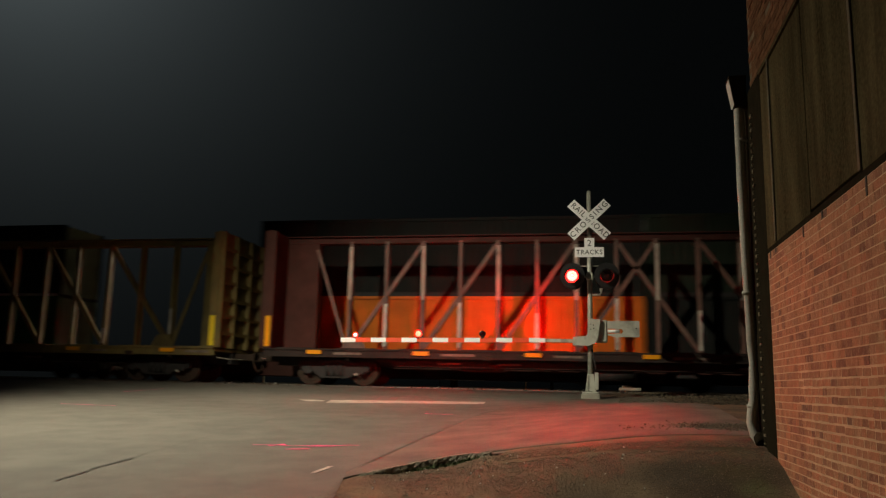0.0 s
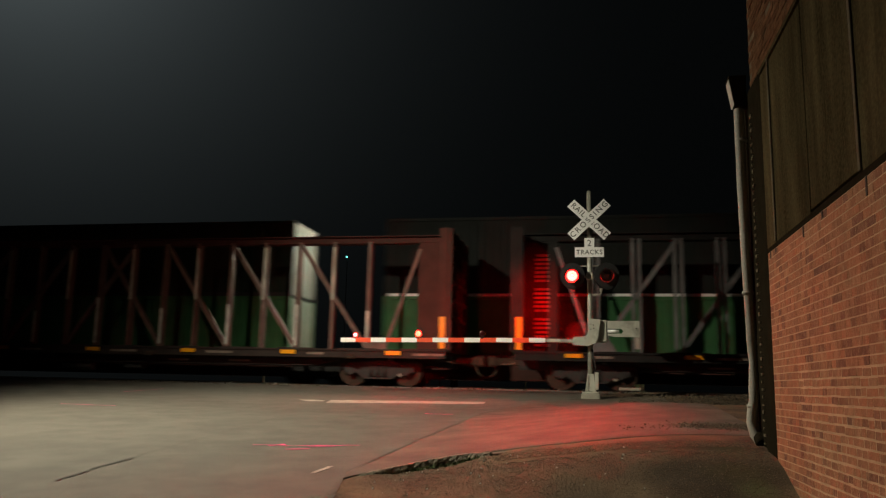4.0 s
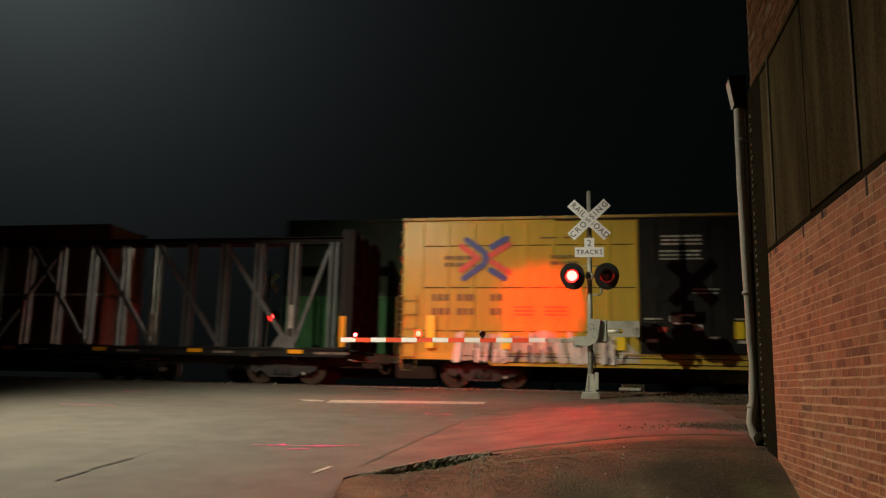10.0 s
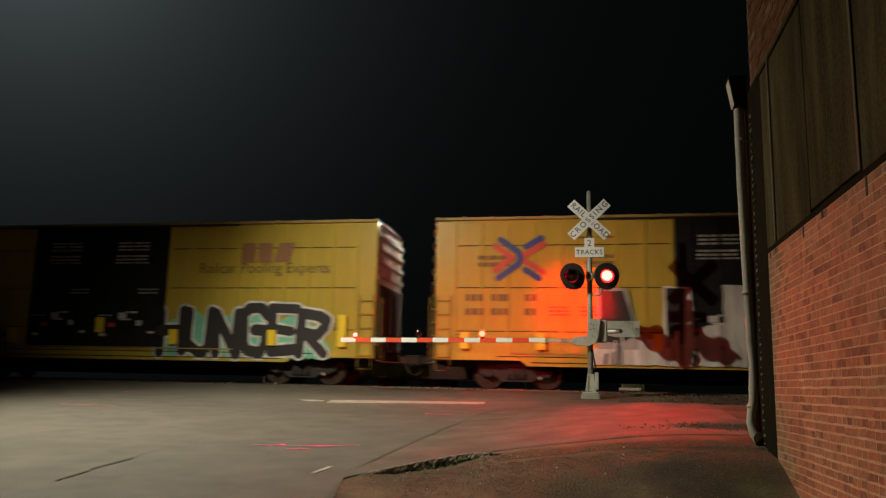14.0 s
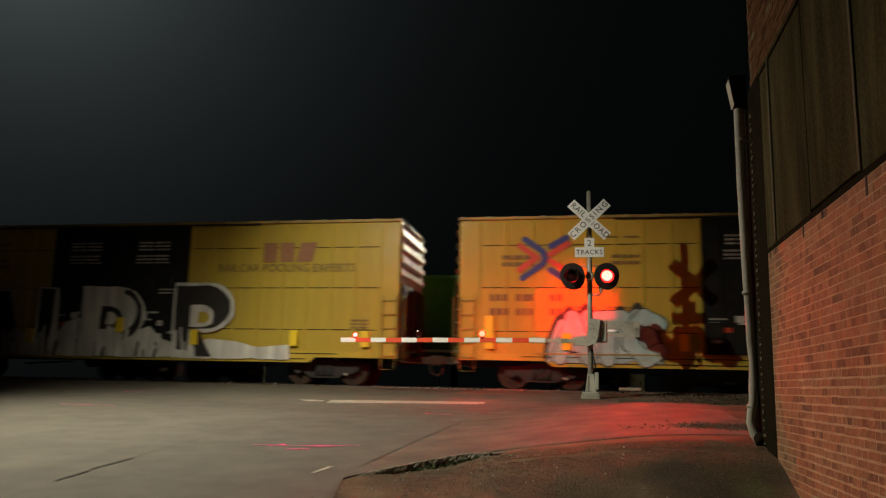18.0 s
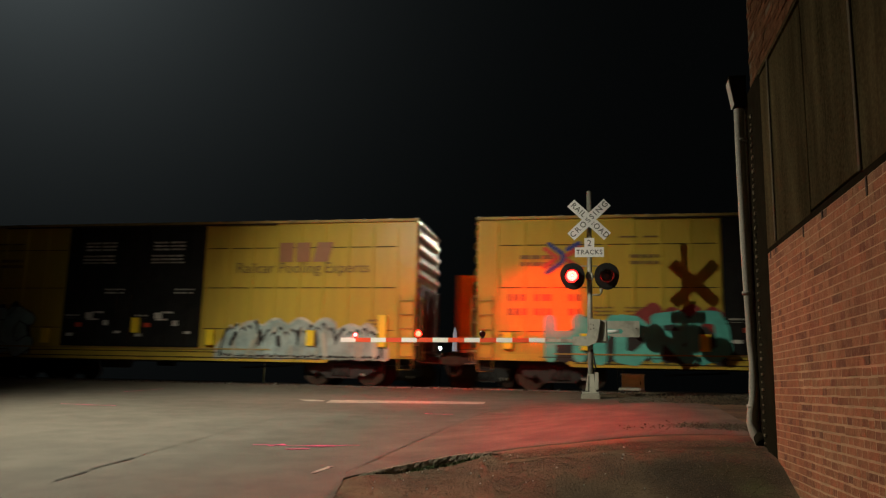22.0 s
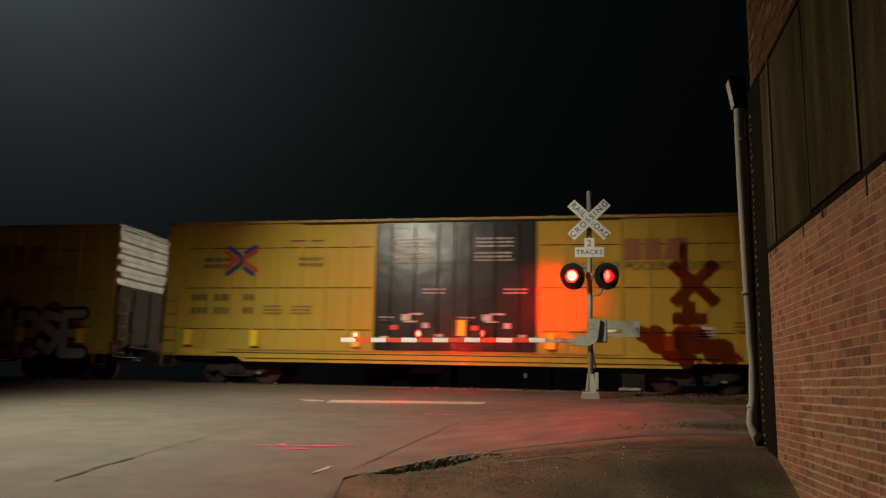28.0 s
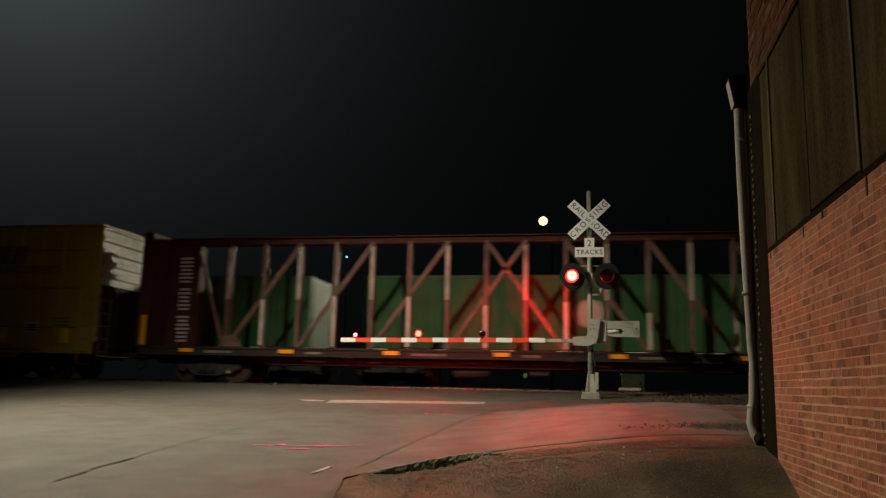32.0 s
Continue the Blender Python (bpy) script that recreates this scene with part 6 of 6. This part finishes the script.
def well_car(length, flat=False):
    hl = length / 2
    t = thing("container_car", (0, FAR, 0), "dark low railcar under containers", "flatcar", "railcars of the far train")
    if flat:
        part("deck", box(B(), -hl, hl, -1.35, 1.35, 0.9, 1.23, 0.02), "steel", t)
    else:
        for s in (-1, 1):
            part("well_side", box(B(), -hl + 1, hl - 1, s * 1.38 - 0.05, s * 1.38 + 0.05, 0.28, 1.15, 0.02), "oxide", t)
        part("well_floor", box(B(), -hl + 1, hl - 1, -1.3, 1.3, 0.28, 0.34), "steel", t)
        for s in (-1, 1):
            part("end_platform", box(B(), s * hl - 1.1 if s > 0 else -hl - 0.6, hl + 0.6 if s > 0 else -hl + 1.1, -1.2, 1.2, 0.92, 1.12, 0.02), "steel", t)
    trucks(t, (-hl + 0.2, hl - 0.2) if not flat else (-hl + 1.6, hl - 1.6))
    return t


NEAR_TRAIN, FAR_TRAIN = [], []      # things with their offset along their train


def near_train():
    base = boxcar_base()
    labels = ("tall yellow boxcar with black doors and mint-outlined black graffiti", "tall yellow boxcar with black doors and big white and black graffiti", "tall yellow boxcar with black doors and pale rounded graffiti",
              "tall yellow boxcar with black doors and teal graffiti", "clean tall yellow boxcar with black doors")
    cars = [base] + [copy_thing(base, pose(0, NEAR, 0)) for _ in range(4)]
    for i, (car, label) in enumerate(zip(cars, labels)):
        tagged(car, label)
        NEAR_TRAIN.append((car, 9.5 + 20.85 * i))
        emblem(car, 0.8 if i < 3 else 0.58)
        for x in (-8.55, 8.5):
            part("reflector", box(B(), x - 0.13, x + 0.13, FACE - 0.132, FACE - 0.03, 1.16, 2.13 if i in (0, 2) else 1.64), "reflector", car, "yellow reflective strip")
        word_mark(car, i in (1, 3, 4))
    a, b, c, d, _ = cars
    spray(a, [("cloud", "mint", 2.15, 8.1, 0.75, 2.5, 3), ("letters", "white_spray", "HUNGER", 2.3, 0.95, 5.7, 1.25, 0.46, 5), ("letters", "black_spray", "HUNGER", 2.3, 0.95, 5.7, 1.25, 0.32, 5)])
    spray(a, [("cloud", "chalk", -7.9, -2.5, 0.8, 1.75, 9)])
    drips(a, "black_spray", -7.8, -2.6, 0.82, 0.7, 16, 73)
    drips(a, "white_spray", -7.8, -2.6, 0.8, 0.85, 30, 74)
    big_letters(b)
    drips(b, "white_spray", -4.4, 2.6, 0.8, 1.0, 46, 71)
    drips(b, "black_spray", -4.6, 2.2, 0.8, 0.5, 14, 72)
    spray(c, [("cloud", "black_spray", -6.95, -3.55, 0.78, 2.6, 33), ("cloud", "pale_blue", -6.85, -3.65, 0.76, 2.4, 33), ("letters", "black_spray", "ATC", -6.6, 0.95, 3.0, 1.15, 0.5, 33), ("letters", "pale_blue", "ATC", -6.6, 0.95, 3.0, 1.15, 0.43, 33)])
    spray(c, [("cloud", "chalk", 3.0, 8.7, 0.72, 2.1, 34), ("cloud", "grey_blue", 3.1, 8.6, 0.74, 2.02, 34)])
    for k, (x0, x1, top) in enumerate(((3.2, 4.7, 2.0), (4.5, 5.9, 1.85), (5.7, 7.1, 1.95), (6.9, 8.5, 1.8))):
        spray(c, [("cloud", "chalk", x0, x1, 0.76, top, 50 + k), ("cloud", "chalk", x0 + 0.05, x1 - 0.1, 0.78, top - 0.05, 60 + k), ("cloud", "black_spray", x0, x1, 0.8, top - 0.03, 50 + k), ("cloud", "grey_blue", x0 + 0.08, x1 - 0.08, 0.86, top - 0.12, 50 + k)])
    drips(c, "chalk", 3.3, 8.4, 0.85, 0.9, 12, 75)
    drips(c, "black_spray", 3.3, 8.4, 1.2, 0.5, 5, 76)
    spray(d, [("cloud", "dark_red", -5.2, -1.4, 1.5, 2.7, 45), ("cloud", "black_spray", -7.3, -2.4, 0.78, 2.25, 43), ("letters", "teal", "HYDRO", -7.4, 1.0, 5.0, 1.1, 0.37, 7)])
    spray(d, [("cloud", "dark_red", 2.7, 8.6, 0.9, 2.75, 46), ("letters", "black_spray", "RELAPSE", 2.7, 0.85, 5.9, 1.35, 0.5, 8), ("letters", "pale", "RELAPSE", 2.68, 0.86, 5.9, 1.32, 0.3, 8)])
    board = plate(cars[4], "placard", 6.95, 7.45, 1.5, 1.86, "stencil", "small white placard with dark lines")
    for z in (1.56, 1.64, 1.72):
        part("placard_line", box(B(), 7.0, 7.4, FACE - 0.012, FACE - 0.0075, z, z + 0.05), "ink", board)
    NEAR_TRAIN.append((centerbeam("car_yellow", "car_yellow", "car_yellow", "weathered yellow centre-beam lumber flatcar, empty", True, False, 2), -75.62 + 11.7))
    NEAR_TRAIN.append((centerbeam("oxide", "worn_oxide", "dark_sill", "brown-red centre-beam lumber flatcar with pale worn posts, empty", False, False, 3, 1.216), -50.58 + 11.7))
    NEAR_TRAIN.append((centerbeam("car_black", "car_grey", "car_black", "black centre-beam lumber flatcar with grey posts, empty", False, True, 4, twin=True), -25.12 + 11.7))
    NEAR_TRAIN.append((centerbeam("oxide", "worn_oxide", "dark_sill", "red centre-beam lumber flatcar with white lettering, empty", False, True, 5), 104.06 + 11.7))


near_train()


def far_train():
    """Right-hand ends at the start of the clip, lengths, colours of the lower and upper container."""
    stacks = ((17.75, 16.0, "dark_box", "olive", False), (1.65, 15.2, "orange", "dark_box", False), (-21.0, 15.2, "green", "olive", True), (-38.6, 15.0, "green", "dark_box", True), (-57.2, 16.0, "green", "olive", False),
              (-76.9, 14.4, "orange", "olive", True), (-94.4, 14.2, "orange", "white_box", False), (-112.3, 14.2, "green", "olive", False), (-133.97, 16.2, "maroon", "rust_box", True),
              (-152.5, 14.2, "green", "dark_box", True), (-170.3, 14.2, "orange", "grey_box", True))
    words = {"rust_box": "rusty brown", "orange": "bright orange", "green": "dark green", "maroon": "maroon", "grey_box": "grey", "dark_box": "dark grey", "olive": "olive green", "white_box": "off-white"}
    cache = {}

    def get(key, make):
        if key in cache:
            return copy_thing(cache[key], pose(0, FAR, 0))
        cache[key] = make()
        return cache[key]

    for right, length, low, high, bright in stacks:
        c = right - length / 2
        mark = (-0.4, 1.95, 0.42, "white_box") if low == "green" and length in (15.0, 15.2) else None
        FAR_TRAIN.append((get(("well", length), lambda: well_car(length + 2.4)), c))
        FAR_TRAIN.append((get((length, low, 0), lambda: container(length, 0.345, 3.25, low, words[low] + " corrugated steel container in a railcar well", stripe=mark)), c))
        rail = "bright_rail" if bright else "steel"
        up = 14.2 if length == 15.2 else 16.2 if right == -94.4 else length
        FAR_TRAIN.append((get((up, high, rail), lambda: container(up, 3.25, 6.15, high, words[high] + " corrugated steel container stacked on another", rail)), right - up / 2))
    for right, mat_, stripe in ((-188.1, "grey_box", None), (-206.1, "green", None), (-224.0, "maroon", None), (-241.7, "orange", None), (-259.3, "green", None), (-277.1, "rust_box", None), (-295.6, "green", None), (-314.0, "grey_box", None), (-341.9, "grey_box", None), (-360.1, "green", (0.0, 2.65, 0.5, "white_box")), (-378.4, "green", None), (-396.7, "grey_box", None)):
        c = right - 8.07
        FAR_TRAIN.append((get("flat", lambda: well_car(17.4, True)), c))
        if right in (-259.3, -277.1):
            ahead = 4.8 if right == -277.1 else 0.9
            # glowing strip added for a bright white spot of unknown source
            part("work_lamp", box(B(), 8.07 - ahead, 8.47 - ahead, -1.42, -1.35, 0.92, 0.98, 0.01), "work_lamp", FAR_TRAIN[-1][0], "glowing white strip added on the car side")
        if mat_ == "grey_box":
            FAR_TRAIN.append((get("trailer", trailer), c))
            continue
        FAR_TRAIN.append((get((mat_, stripe), lambda: container(16.15, 1.235, 4.02, mat_, words[mat_] + " corrugated container on a flatcar", "bright_rail", stripe)), c))


far_train()

# what moves -------------------------------------------------------------------------


NEAR_POLY = (40.3882, -4.19343, -0.0592383, 0.00194499, -2.65044e-05)
FAR_SPEED = 11.5


def near_at(t):
    """Where the first boxcar's leading corner is along the nearer track."""
    return sum(c * t ** i for i, c in enumerate(NEAR_POLY))


def motions():
    for car, offset in NEAR_TRAIN:
        walk(car, [(t, pose(near_at(t) + offset, NEAR, 0)) for t in np.arange(0, 32.1, 2.0)])
        spin = [float(v) for v in np.arange(0, 32.05, 0.1)]
        for ob in car.children_recursive:
            if ob.name.startswith("wheelset"):
                x = ob.location.x
                walk(ob, [(t, pose(x, 0, 0.457, 0, math.degrees(near_at(t) / 0.457), 0)) for t in spin])
    for car, offset in FAR_TRAIN:
        walk(car, [(t, pose(offset + FAR_SPEED * t, FAR, 0)) for t in (0, 8, 16, 24, 32)])
    # lamps in turn: lit face forward for one half of the cycle
    for ob, at, base, first in FLIPPERS:
        rows, turn = [], 0.0 if first else 180.0
        rows.append((0.0, pose(*at, 0, 0, base + turn)))
        k = 0
        while True:
            t = FIRST + k * FLASH / 2
            if t > 31.8:
                break
            f0 = math.ceil(t * FPS)
            early = 1 if turn % 360 == 0 else 2      # one lamp goes out just after the other is on
            for i, step in enumerate((0, 89, 178, 180)):
                rows.append(((f0 + i - early) / FPS, pose(*at, 0, 0, base + turn + step)))
            turn += 180.0
            k += 1
        rows.append((32.0, pose(*at, 0, 0, base + turn)))
        walk(ob, rows)


motions()
